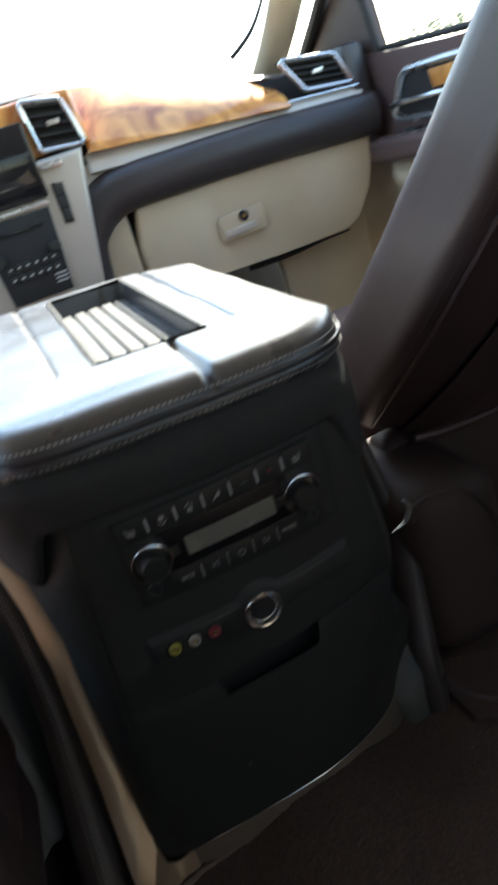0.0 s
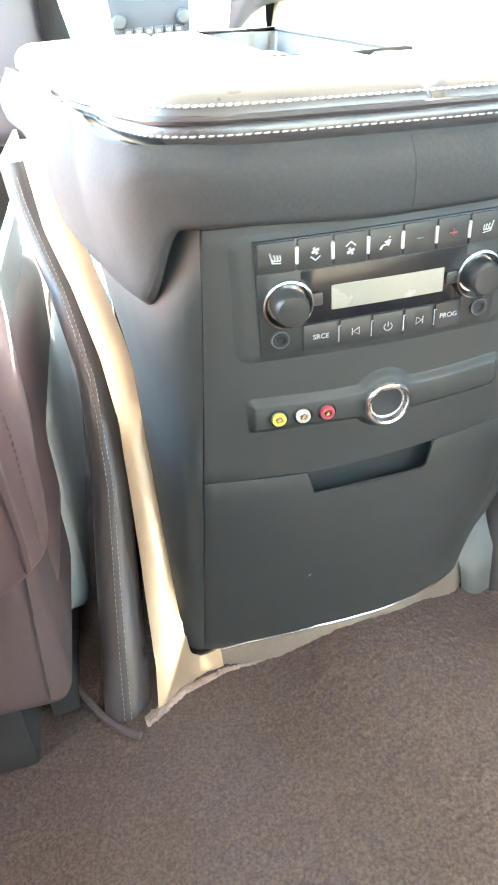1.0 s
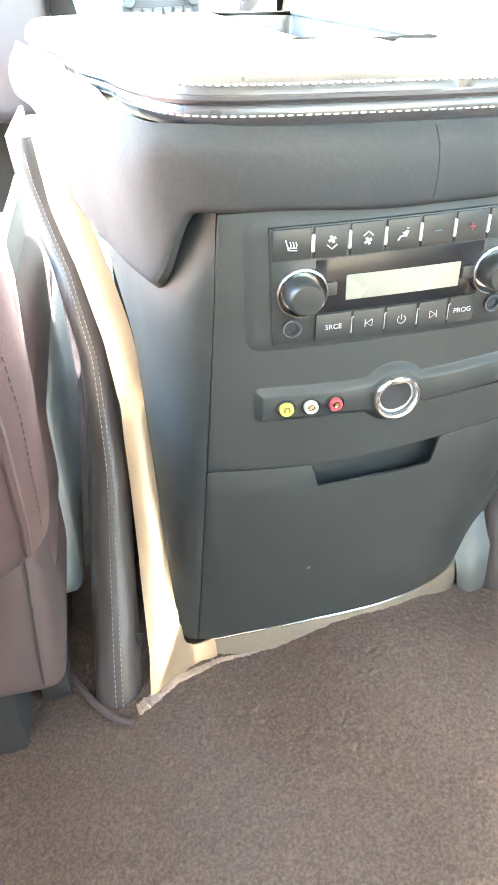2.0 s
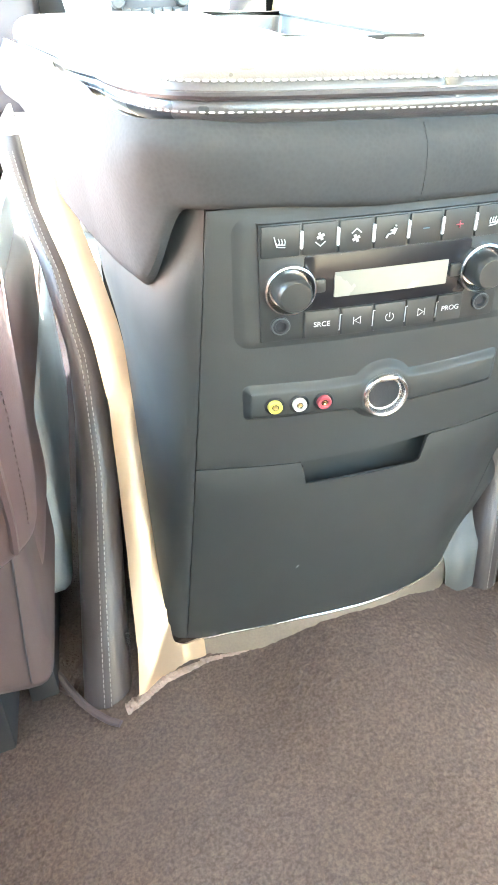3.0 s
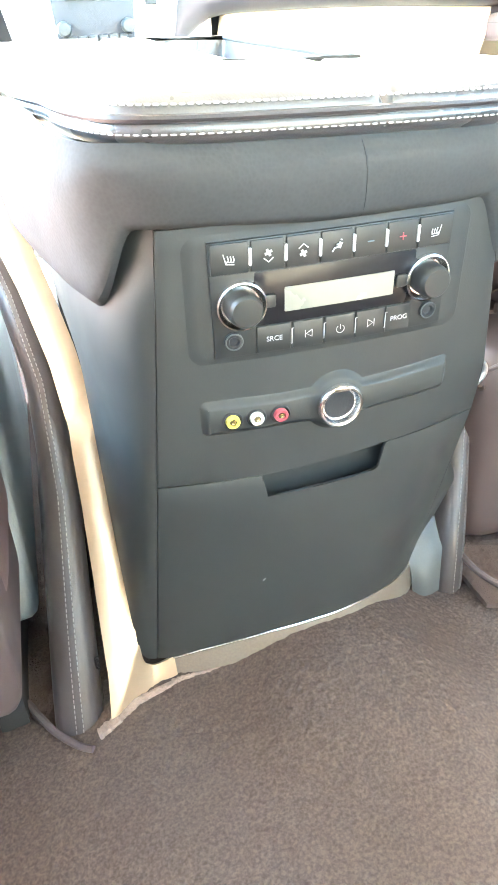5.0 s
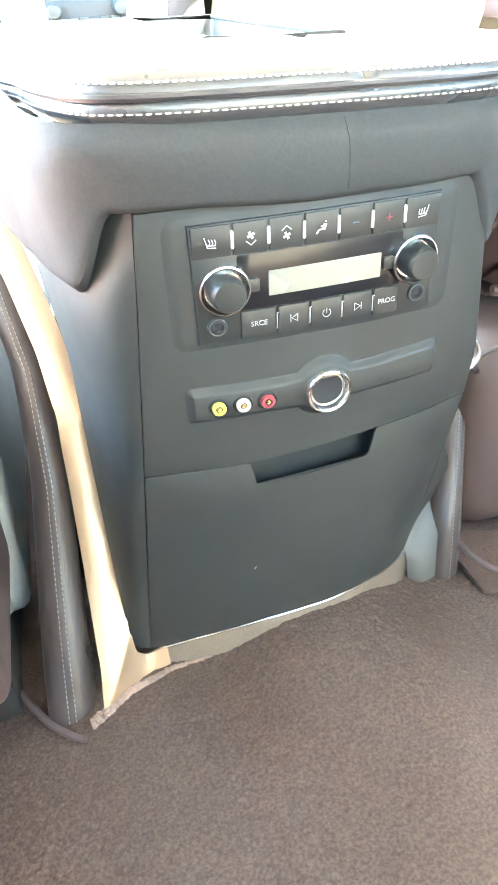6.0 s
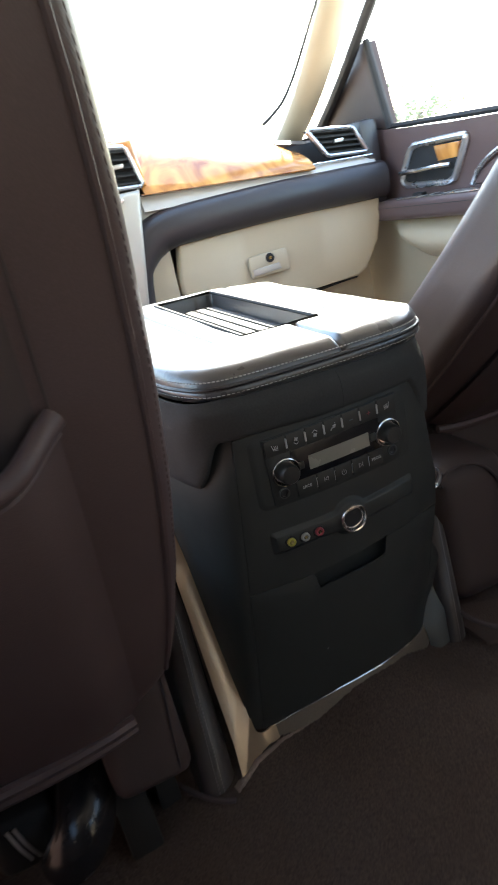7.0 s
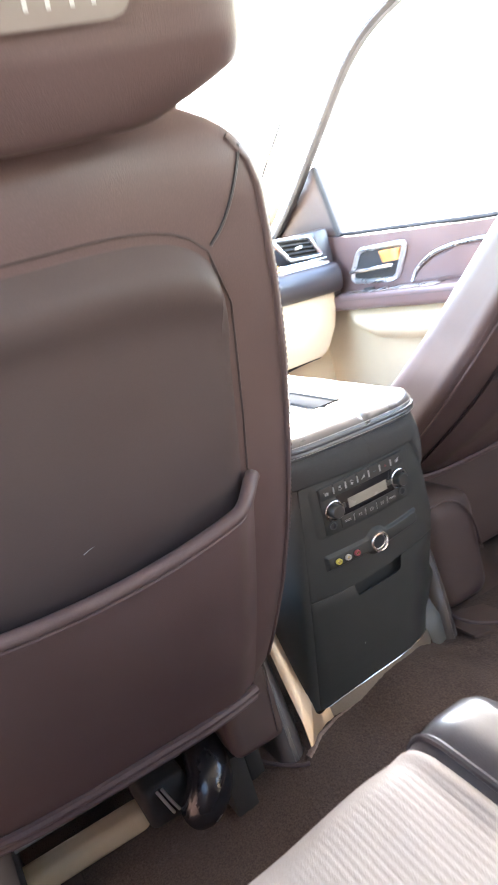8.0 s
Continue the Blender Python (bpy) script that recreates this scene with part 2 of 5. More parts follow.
def plate(outline, y0, y1, bev=0.0015, seg=2, cuts=(), bm=None, rows=()):
    """A plate with an (x, z) outline between y0 (front, smaller) and y1, its front rim rounded; cuts, rows: x and z lines across it."""
    b = bmesh.new()
    F = [b.verts.new((x, y0, z)) for x, z in outline]
    B = [b.verts.new((x, y1, z)) for x, z in outline]
    n = len(F)
    b.faces.new(F)
    b.faces.new(B[::-1])
    for i in range(n):
        b.faces.new((F[i], B[i], B[(i + 1) % n], F[(i + 1) % n]))
    if bev:
        es = [e for e in b.edges if abs(e.verts[0].co.y - y0) < 1e-6 and abs(e.verts[1].co.y - y0) < 1e-6]
        bmesh.ops.bevel(b, geom=es, offset=bev, segments=seg, profile=0.5, affect="EDGES")
    for x in cuts:
        bmesh.ops.bisect_plane(b, geom=b.verts[:] + b.edges[:] + b.faces[:], plane_co=(x, 0, 0), plane_no=(1, 0, 0))
    for z in rows:
        bmesh.ops.bisect_plane(b, geom=b.verts[:] + b.edges[:] + b.faces[:], plane_co=(0, 0, z), plane_no=(0, 0, 1))
    bmesh.ops.triangulate(b, faces=[f for f in b.faces if len(f.verts) > 4])
    return join(bm, b)


def inset(outline, d):
    """A loop moved inwards by d."""
    n = len(outline)
    area = sum(outline[i][0] * outline[(i + 1) % n][1] - outline[(i + 1) % n][0] * outline[i][1] for i in range(n))
    k = d if area > 0 else -d
    out = []
    for i in range(n):
        a, b, c = Vector(outline[i - 1]), Vector(outline[i]), Vector(outline[(i + 1) % n])
        t = ((b - a).normalized() + (c - b).normalized()).normalized()
        out.append((b.x - t.y * k, b.y + t.x * k))
    return out


def raised(outline, steps, cuts=()):
    """A panel with soft shoulders: loops of the outline, inset and raised step by step, then a flat top."""
    b = bmesh.new()
    rows = [[b.verts.new((x, y, z)) for x, z in inset(outline, d)] for d, y in steps]
    n = len(outline)
    for A, B in zip(rows[:-1], rows[1:]):
        for i in range(n):
            b.faces.new((A[i], A[(i + 1) % n], B[(i + 1) % n], B[i]))
    b.faces.new(rows[-1])
    for x in cuts:
        bmesh.ops.bisect_plane(b, geom=b.verts[:] + b.edges[:] + b.faces[:], plane_co=(x, 0, 0), plane_no=(1, 0, 0))
    bmesh.ops.triangulate(b, faces=[f for f in b.faces if len(f.verts) > 4])
    return b


def shoulder(width, height, n=7):
    """Steps of a soft S-shaped edge."""
    return [(width * k / n, 0.0004 - height * smooth(0, 1, k / n)) for k in range(n + 1)]


def rrect(x0, x1, z0, z1, r, n=5):
    out = []
    for cx, cz, a in ((x1 - r, z1 - r, 0), (x0 + r, z1 - r, 90), (x0 + r, z0 + r, 180), (x1 - r, z0 + r, 270)):
        out += [(cx + r * math.cos(radians(a + 90 * k / n)), cz + r * math.sin(radians(a + 90 * k / n))) for k in range(n + 1)]
    return out


def ring(cx, cz, y, R, r, n=40, bm=None):
    return tube([(cx + R * math.cos(k * math.tau / n), y, cz + R * math.sin(k * math.tau / n)) for k in range(n)], r, 10, True, bm)


def lathe(profile, cx, cz, n=32, bm=None):
    """profile: (radius, y) pairs, turned about the y axis at (cx, cz)."""
    b = bmesh.new()
    rows = [[b.verts.new((cx + r * math.cos(k * math.tau / n), y, cz + r * math.sin(k * math.tau / n))) for k in range(n)] for r, y in profile]
    for A, B in zip(rows[:-1], rows[1:]):
        for k in range(n):
            b.faces.new((A[k], A[(k + 1) % n], B[(k + 1) % n], B[k]))
    b.faces.new(rows[0])
    b.faces.new(rows[-1][::-1])
    return join(bm, b)


def spline(pts, n):
    """A smooth line through a few points."""
    pts = [Vector(p) for p in pts]
    ext = [pts[0] * 2 - pts[1]] + pts + [pts[-1] * 2 - pts[-2]]
    out = []
    seg = len(pts) - 1
    for i in range(n + 1):
        t = i / n * seg
        k = min(int(t), seg - 1)
        u = t - k
        a, b, c, d = ext[k:k + 4]
        out.append(0.5 * ((2 * b) + (c - a) * u + (2 * a - 5 * b + 4 * c - d) * u * u + (3 * b - a - 3 * c + d) * u ** 3))
    return out


def interp(x, xs, ys):
    return float(np.interp(x, xs, ys))


def smooth(a, b, x):
    t = min(1, max(0, (x - a) / (b - a)))
    return t * t * (3 - 2 * t)


def stitches(path, step=0.0062, length=0.0042, r=0.0006):
    """A row of short threads along a path, joined."""
    pts = [Vector(p) for p in path]
    cum = [0]
    for a, c in zip(pts[:-1], pts[1:]):
        cum.append(cum[-1] + (c - a).length)

    def at(s):
        k = min(max(int(np.searchsorted(cum, s)) - 1, 0), len(pts) - 2)
        u = (s - cum[k]) / max(1e-9, cum[k + 1] - cum[k])
        return pts[k].lerp(pts[k + 1], u)
    b = bmesh.new()
    s = 0.0
    while s + length < cum[-1]:
        tube([at(s), at(s + length * 0.2), at(s + length * 0.8), at(s + length)], lambda u: r * (0.5 if u in (0, 1) else 1), 5, bm=b)
        s += step
    return b


def lettering(body, size, cx, y, cz):
    """Words in the built-in font, flat in the x-z plane, as a mesh."""
    cu = bpy.data.curves.new("lettering", "FONT")
    cu.body, cu.size, cu.align_x, cu.align_y, cu.extrude = body, size, "CENTER", "CENTER", 0.0002
    ob = new("lettering", cu)
    bpy.context.view_layer.update()
    me = bpy.data.meshes.new_from_object(ob.evaluated_get(bpy.context.evaluated_depsgraph_get()))
    bpy.data.objects.remove(ob)
    me.transform(Matrix.Translation((cx, y, cz)) @ Matrix.Rotation(radians(90), 4, "X"))
    b = bmesh.new()
    b.from_mesh(me)
    bpy.data.meshes.remove(me)
    return b


def strokes(lines, cx, y, cz, s=1.0, r=0.00045):
    """Small drawn signs: polylines in millimetres about (cx, cz)."""
    b = bmesh.new()
    for ln in lines:
        tube([(cx + p[0] * 0.001 * s, y, cz + p[1] * 0.001 * s) for p in ln], r * 0.74, 5, bm=b)
    return b


# ---------- floor ----------
def floor_z(x, y):
    if x < 0:
        crown = interp(x, (-0.36, -0.30, -0.26, -0.23, -0.20, -0.18, -0.16, -0.13, -0.10, -0.076, -0.05, -0.025, 0.0), (0.0, 0.005, 0.013, 0.019, 0.025, 0.0305, 0.0345, 0.036, 0.041, 0.0475, 0.060, 0.070, 0.074))
        hump, heap = min(crown, 0.048), max(0, crown - 0.048)
    else:
        hump = 0.048 * (1 - smooth(0.05, 0.17, x))
        heap = 0.026 * max(0, 1 - ((x + 0.005) / 0.135) ** 2) ** 1.3
    dip = -0.10 * smooth(0.25, 0.6, y) * smooth(0.2, 0.3, abs(x))
    wave = 0.003 * noise.noise((x * 9, y * 9, 0.3))
    return hump * (0.55 + 0.45 * smooth(-0.5, 0.0, y)) + heap * smooth(-0.14, 0.02, y) + dip + wave


floor = part("floor", grid(lambda u, v: (-0.93 + 1.86 * u, -1.65 + 3.45 * v, floor_z(-0.93 + 1.86 * u, -1.65 + 3.45 * v)), 124, 170, 0.02), CARPET)
tagged(floor, "brown cut-pile carpet over the cabin floor and tunnel", "carpet", kind="structure")


def blur(a, k):
    for ax in (0, 1):
        a = sum(np.roll(a, j, ax) * w for j, w in zip(range(-k, k + 1), np.hanning(2 * k + 3)[1:-1]))
    return a / a.std()


def pile():
    """The cut pile: a fine sheet of small tufts and pits."""
    rng = np.random.default_rng(4)
    nx, ny = 860, 500
    xs, ys = np.linspace(-0.55, 0.45, nx), np.linspace(-0.42, 0.17, ny)
    X, Y = np.meshgrid(xs, ys, indexing="ij")

    def rough(k):
        return blur(rng.normal(0, 1, (nx, ny)), k)
    h = 0.00022 * rough(1) + 0.00026 * rough(2) + 0.00006 * rough(9)
    rim = np.minimum(np.minimum(X - xs[0], xs[-1] - X), np.minimum(Y - ys[0], ys[-1] - Y))
    Z = np.array([[floor_z(a, b) for b in ys] for a in xs]) + np.where(rim < 0.01, -0.004, 0.0024 + h)
    V = np.stack([X + 0.0003 * rough(1), Y + 0.0003 * rough(1), Z], -1).reshape(-1, 3).tolist()
    F = [(i * ny + j, (i + 1) * ny + j, (i + 1) * ny + j + 1, i * ny + j + 1) for i in range(nx - 1) for j in range(ny - 1)]
    me = bpy.data.meshes.new("carpet_pile")
    me.from_pydata(V, [], F)
    return me


pile_ob = part("carpet_pile", pile(), PILE, angle=180)
tagged(pile_ob, "short brown carpet fibres", "carpet pile", kind="stuff")

# ---------- centre console ----------
XC = -0.006            # middle of the console
console = thing("center_console", "black centre console with padded leather lid and champagne trim", "console")


def face_y(x, z):
    """The rear face: leaning, slightly bowed."""
    low = max(0, 0.30 - z) / 0.25
    return -(z - 0.38) * 0.0875 + 0.006 * low + (0.006 + (0.43 - z) * 0.037) * ((x - XC) / 0.118) ** 2 + 0.35 * max(0, x) ** 2 / 0.118 * low


def on_face(bm):
    return warp(bm, lambda x, y, z: (x, y + face_y(x, z), z))


HW = 0.118
CUTS = [XC + HW * k / 10 for k in range(-9, 10)]
SEAM, FOOT = 0.2485, 0.055


def foot_z(x):
    return interp(x, (-0.15, -0.139, -0.122, -0.10, -0.075, -0.04, 0.0, 0.03, 0.06, 0.09, 0.115, 0.13, 0.145), (0.052, 0.053, 0.0565, 0.0655, 0.0725, 0.0795, 0.083, 0.083, 0.0785, 0.068, 0.053, 0.0425, 0.036))


def strip_y(z):
    return interp(z, (-0.02, 0.03, 0.07, 0.13, 0.19, 0.25, 0.30, 0.36, 0.42, 0.47), (0.012, 0.030, 0.048, 0.083, 0.112, 0.140, 0.180, 0.232, 0.300, 0.37))


def right_y(z):
    """The depth of the trim on the passenger side."""
    return interp(z, (0.0, 0.05, 0.10, 0.20, 0.30, 0.44), (0.098, 0.110, 0.122, 0.150, 0.195, 0.37))


def hwl(z):
    return 0.0978 + 0.0317 * (0.4245 - z) / 0.3625


def hwr(z):
    return interp(z, (0.055, 0.25, 0.42), (0.140, 0.137, 0.116))


# core behind the panels
part("core", on_face(box(XC - 0.112, XC + 0.112, 0.036, 0.30, 0.09, 0.425, 0.004)), DARKHOLE, console)
gap = 0.0003
upper_out = [(XC - hwl(SEAM) + gap, SEAM + gap), (-0.046, SEAM + gap), (0.048, SEAM + 0.006 + gap), (XC + hwr(SEAM) - gap, SEAM + 0.006 + gap), (XC + hwr(0.4275) - gap, 0.4275), (XC - hwl(0.4275) + gap, 0.4275)][::-1]
upper = part("upper_panel", on_face(plate(upper_out, 0, 0.0035, 0.0004, 2, CUTS, rows=[0.26 + 0.0225 * k for k in range(8)])), PLASTIC, console, "black plastic rear control panel")
door_out = [(XC - hwl(SEAM) + gap, SEAM - gap), (-0.0465, SEAM - gap), (-0.0425, 0.2275), (0.0410, 0.2300), (0.0445, 0.2325), (0.0475, SEAM + 0.0045 - gap), (0.0500, SEAM + 0.006 - gap), (XC + hwr(SEAM) - gap, SEAM + 0.006 - gap),
            (XC + hwr(FOOT) - gap, 0.0470)]
door_out = (door_out + [(x, foot_z(x)) for x in np.linspace(0.128, -0.12, 20)] + [(XC - hwl(FOOT) + gap, foot_z(XC - hwl(FOOT)) + 0.002)])[::-1]
sdoor = part("storage_door", on_face(plate(door_out, 0, 0.0030, 0.0006, 2, CUTS, rows=[0.07 + 0.0225 * k for k in range(8)])), PLASTIC, console, "black plastic drop-down storage door with finger recess")
part("finger_recess", on_face(plate([(-0.056, 0.185), (0.058, 0.185), (0.058, 0.262), (-0.056, 0.262)][::-1], 0.013, 0.016, 0)), PLASTIC, sdoor)
part("recess_lip", on_face(tube([(-0.0455, 0.0006, SEAM - 0.004), (-0.0424, 0.0006, 0.2272), (0.0412, 0.0006, 0.2297), (0.0447, 0.0006, 0.2325), (0.0477, 0.0006, SEAM + 0.003)], 0.0007, 6)), PLASTIC_B, sdoor)


def flank(side):
    def f(u, v):
        zb = interp(math.sin(u * math.pi / 2), (0, 0.45, 0.8, 1), (0.0560, 0.0575, 0.065, 0.081)) if side < 0 else 0.043 + 0.036 * u
        z = 0.445 - (0.445 - zb) * v
        hw = hwl(z) if side < 0 else hwr(z)
        xe = XC + side * (hw + 0.0002)
        ye = face_y(xe, z)
        dx = 0.028 if side < 0 else 0.031
        if side < 0:
            dx *= 1.06 - 0.06 * smooth(0.0, 0.06, z - FOOT)
        dy = max(0.012, (strip_y(z) + 0.002 if side < 0 else right_y(z)) - ye)
        dx += 0.012 * smooth(0.28, 0.38, z)
        back = (0.003 + 0.043 * u) * smooth(0.384, 0.420, z)
        if side > 0:
            low = 1 - smooth(0.13, 0.22, z)
            dx -= 0.021 - 0.023 * low
            m = (ye - face_y(xe - 0.004, z)) / 0.004
            bend = (1 - low) * max(0.012, dy - m * dx) - 0.18 * m * dx * low
            return (xe + dx * u, ye + m * dx * u + bend * u * u + back, z)
        dx += HW - hw
        a = u * math.pi / 2
        return (xe + side * dx * math.sin(a), ye + dy * (1 - math.cos(a)) + (0.003 + 0.043 * math.sin(a)) * smooth(0.384, 0.420, z), z)
    return grid(f, 16, 40, -0.004 * side)


part("side_flank", flank(-1), PLASTIC, console)
part("side_flank", flank(1), PLASTIC, console)


def xin(z):
    return interp(z, (0.02, 0.07, 0.13, 0.26, 0.30, 0.34, 0.38, 0.44), (0.152, 0.1515, 0.150, 0.150, 0.155, 0.165, 0.177, 0.186))


def xout(z):
    return interp(z, (-0.02, 0.03, 0.07, 0.13, 0.19, 0.25, 0.29, 0.34, 0.38, 0.44), (0.192, 0.183, 0.178, 0.1745, 0.172, 0.171, 0.176, 0.189, 0.204, 0.214))


def border_rims():
    """The inner and outer rim of the champagne border: down the flank, round the lower corner, to the foot."""
    inner, outer = [], []
    for k in np.linspace(0, 1, 70):
        z, zo = 0.443 - 0.361 * k, 0.443 - 0.413 * k
        inner.append(Vector((-xin(z), strip_y(z), z)))
        outer.append(Vector((-xout(zo), strip_y(zo) - 0.006 * (1 - smooth(0.0, 0.2, zo)), zo)))
    ye = face_y(-0.122, foot_z(-0.122))
    inner += spline([inner[-1], (-0.1495, 0.0535, 0.0640), (-0.1440, 0.0550, 0.0560), (-0.1370, 0.0560, 0.0535), (-0.122, ye + 0.003, foot_z(-0.122) + 0.001)], 28)[1:]
    outer += spline([outer[-1], (-0.180, 0.026, 0.012), (-0.166, 0.030, -0.002), (-0.146, 0.040, -0.006), (-0.122, ye - 0.004, -0.006)], 28)[1:]
    return inner, outer


INNER, OUTER = border_rims()


def border(u, v):
    k = u * (len(INNER) - 1)
    i = min(int(k), len(INNER) - 2)
    p = INNER[i].lerp(INNER[i + 1], k - i).lerp(OUTER[i].lerp(OUTER[i + 1], k - i), v)
    return (p.x, p.y - 0.0025 * math.sin(math.pi * v), p.z)


def foot(u, v):
    x = -0.123 + 0.273 * u
    y = face_y(min(0.138, x), foot_z(x)) + 0.0012
    return (x, y + 0.003 - 0.006 * v - 0.0025 * math.sin(math.pi * v), foot_z(x) + 0.001 + (-0.007 - foot_z(x)) * v)


def right_strip(u, v):
    z = 0.010 + 0.433 * v
    y = right_y(z) - 0.002 + 0.06 * smooth(0.03, 0.13, z)
    return (0.128 + (0.029 + 0.60 * (min(0.185, y) - 0.098)) * u, y - 0.004 * math.sin(math.pi * u), z)


# foot of the champagne border; its duller reflection is painted as a greyer metal
part("foot_trim", grid(foot, 50, 8, 0.003), SCUFFED_REFLECT, console, "scuffed champagne lower trim, its grey reflection put into the colour")
part("trim_border", grid(border, 194, 10, 0.003), GOLD, console, "satin champagne metal trim scuffed at the carpet", 75)
part("trim_strip", grid(right_strip, 8, 60, 0.004), TRIMGREY, console, "grey plastic trim on the passenger side")
edge = [(x, face_y(x, foot_z(x)) + 0.001, foot_z(x) + 0.0005) for x in np.linspace(XC - HW - 0.002, XC + HW + 0.018, 40)]
part("foot_bead", tube(edge, 0.0016, 6), CHROME, console)

part("carpet_edge", tube([(x, interp(x, (-0.194, -0.178, -0.16, -0.122, -0.09), (0.018, 0.024, 0.034, 0.044, 0.040)) + 0.001 * noise.noise((x * 300, 0, 0)), floor_z(x, 0.03) + 0.0025) for x in np.linspace(-0.194, -0.085, 120)], lambda u: (0.0046 * (1 - u) + 0.0012) * (1 + 0.5 * noise.noise((u * 60, 3, 0))), 9, flat=0.6), mat("worn_carpet_edge", (0.25, 0.185, 0.155), 0.95, vary=0.3, scale=60, grain=500, bump=0.8, dist=0.003), console, "pale worn carpet edge against the trim")

# lid outline in plan
LX, LXR, LY0, LY1, LC = 0.177, 0.152, -0.020, 0.475, -0.010


def lid_rear(s):
    a = abs(s)
    if s > 0:
        return LY0 + 0.012 * a * a + 0.085 * (1 - (1 - a ** 7) ** (1 / 2.2))
    return LY0 + 0.15 * a ** 5.2


def lid_x(s, k=1.0):
    return LC + s * (LXR if s > 0 else LX) * k


def lid_front(s):
    a = abs(s)
    return LY1 - 0.025 * a * a - (0.12 * (1 - (1 - a ** 4) ** (1 / 2.2)) if s > 0 else 0.05 * (1 - (1 - a ** 8) ** (1 / 2.2)))


def flare(x, y):
    """The lid tapers to the rear on the driver's side."""
    return x + interp(y, (-0.03, 0.015, 0.075, 0.195, 0.345, 0.45), (-0.004, 0.012, 0.025, 0.020, -0.010, -0.030)) * smooth(-0.05, -0.15, x)


def lid_loop(inset=0.0, n=70, z=0.0, front=True, taper=1.0):
    """The lid's outline, from the front right round the rear to the front left."""
    out = []
    k = 1 - inset / LX
    for i in range(n + 1):
        a = -1 + 2 * i / n
        s = -math.copysign(1 - (1 - abs(a)) ** 1.9, a)
        y = lid_rear(s) + inset * (1 - abs(s) ** 6)
        x = lid_x(s, k)
        out.append((x + taper * (flare(x, y) - x), y, z))
    if front:
        ys = np.linspace(out[0][1], lid_front(1) - 0.02, 14)[1:]
        yl = np.linspace(out[-1][1], lid_front(-1) - 0.02, 14)[1:]
        out = [(lid_x(1, k), y, z) for y in ys[::-1]] + out + [(lid_x(-1, k) + taper * (flare(lid_x(-1, k), y) - lid_x(-1, k)), y, z) for y in yl]
    return out


TX0, TX1, TY0, TY1 = -0.036, 0.053, 0.090, 0.430


def lid_top(u, v):
    s = -1 + 2 * u
    s = math.copysign(1 - (1 - abs(s)) ** 1.35, s)
    vv = v if v > 0.12 else 0.12 * (v / 0.12) ** 1.5
    y0, y1 = lid_rear(s), lid_front(s)
    y = y0 + (y1 - y0) * vv
    x = lid_x(s)
    d = min((1 - abs(s)) * LX, (y - y0) * 0.9, (y1 - y) * 0.9)
    r = 0.022
    z = 0.497 - (0 if d >= r else (r - math.sqrt(max(0, r * r - (r - d) ** 2))) * 0.85)
    z += 0.0015 * noise.noise((x * 14, y * 14, 2))

    def groove(t, w=0.0022):
        return math.exp(-(t / w) ** 2)
    if y < TY0 - 0.002:
        z -= 0.0070 * groove(x - 0.022, 0.0030)
    if 0.085 < y:
        z -= 0.0035 * (groove(x - 0.080) + groove(x + 0.070)) * smooth(0.085, 0.105, y)
    ins = smooth(-0.002, 0.002, x - TX0) * smooth(-0.002, 0.002, TX1 - x) * smooth(-0.002, 0.002, y - TY0) * smooth(-0.002, 0.002, TY1 - y)
    return (flare(x, y), y, z - 0.024 * ins)


lid = part("lid", grid(lid_top, 190, 210), LEATHER_L, console, "padded leather armrest lid with stitched seams")


def lid_skirt(u, v):
    L_ = LOOP
    k = u * (len(L_) - 1)
    i = min(int(k), len(L_) - 2)
    p = L_[i].lerp(L_[i + 1], k - i)
    c = Vector((XC, 0.25, 0))
    inw = (c - p)
    inw.z = 0
    inw.normalize()
    z = 0.4795 - 0.0125 * v
    return (p.x + inw.x * (0.0015 + 0.004 * v * v - 0.003 * math.sin(math.pi * v)), p.y + inw.y * (0.0015 + 0.004 * v * v - 0.003 * math.sin(math.pi * v)), z)


LOOP = [Vector(p) for p in lid_loop(0, 90)]
part("lid_skirt", grid(lid_skirt, 160, 8, 0.003), LEATHER_L, lid)
part("piping", tube([(p.x, p.y, 0.4805) for p in LOOP], 0.0022, 8), LEATHER_D, lid)
part("stitching", stitches([(p.x, p.y - 0.002, 0.4735) for p in LOOP[14:-14]], 0.0046, 0.0031, 0.00050), THREAD, lid, "pale stitching")
up = [(p[0], p[1], 0.4868) for p in lid_loop(0.0012, 90, front=False)]
part("stitching", stitches(up, 0.0042, 0.0030, 0.00070), THREAD, lid, "pale double stitching along the rear edge")

tray = part("tray", box(TX0 + 0.001, TX1 - 0.001, TY0 + 0.001, TY1 - 0.001, 0.468, 0.4745, 0.001), GREYPLAST, lid, "grey recessed tray with dark ribs")
part("tray_frame", tube([(TX0, TY0, 0.4965), (TX1, TY0, 0.4965), (TX1, TY1, 0.4965), (TX0, TY1, 0.4965)], 0.0025, 6, True), RUBBER, lid)
rib = None
for k in range(5):
    x = TX0 + 0.012 + k * 0.0163
    if rib is None:
        rib = part("rib", box(-0.0060, 0.0060, TY0 + 0.01, TY1 - 0.012, 0.474, 0.4782, 0.0012), RIBGREY, tray)
        rib.location.x = x
    else:
        r2 = new("rib", rib.data)
        r2.parent, r2.location = tray, (x, 0, 0)

lid.rotation_euler = (0.030, 0.035, 0)          # it rises a little towards the front
lid.location = (-0.017, 0.0146, 0.0015)

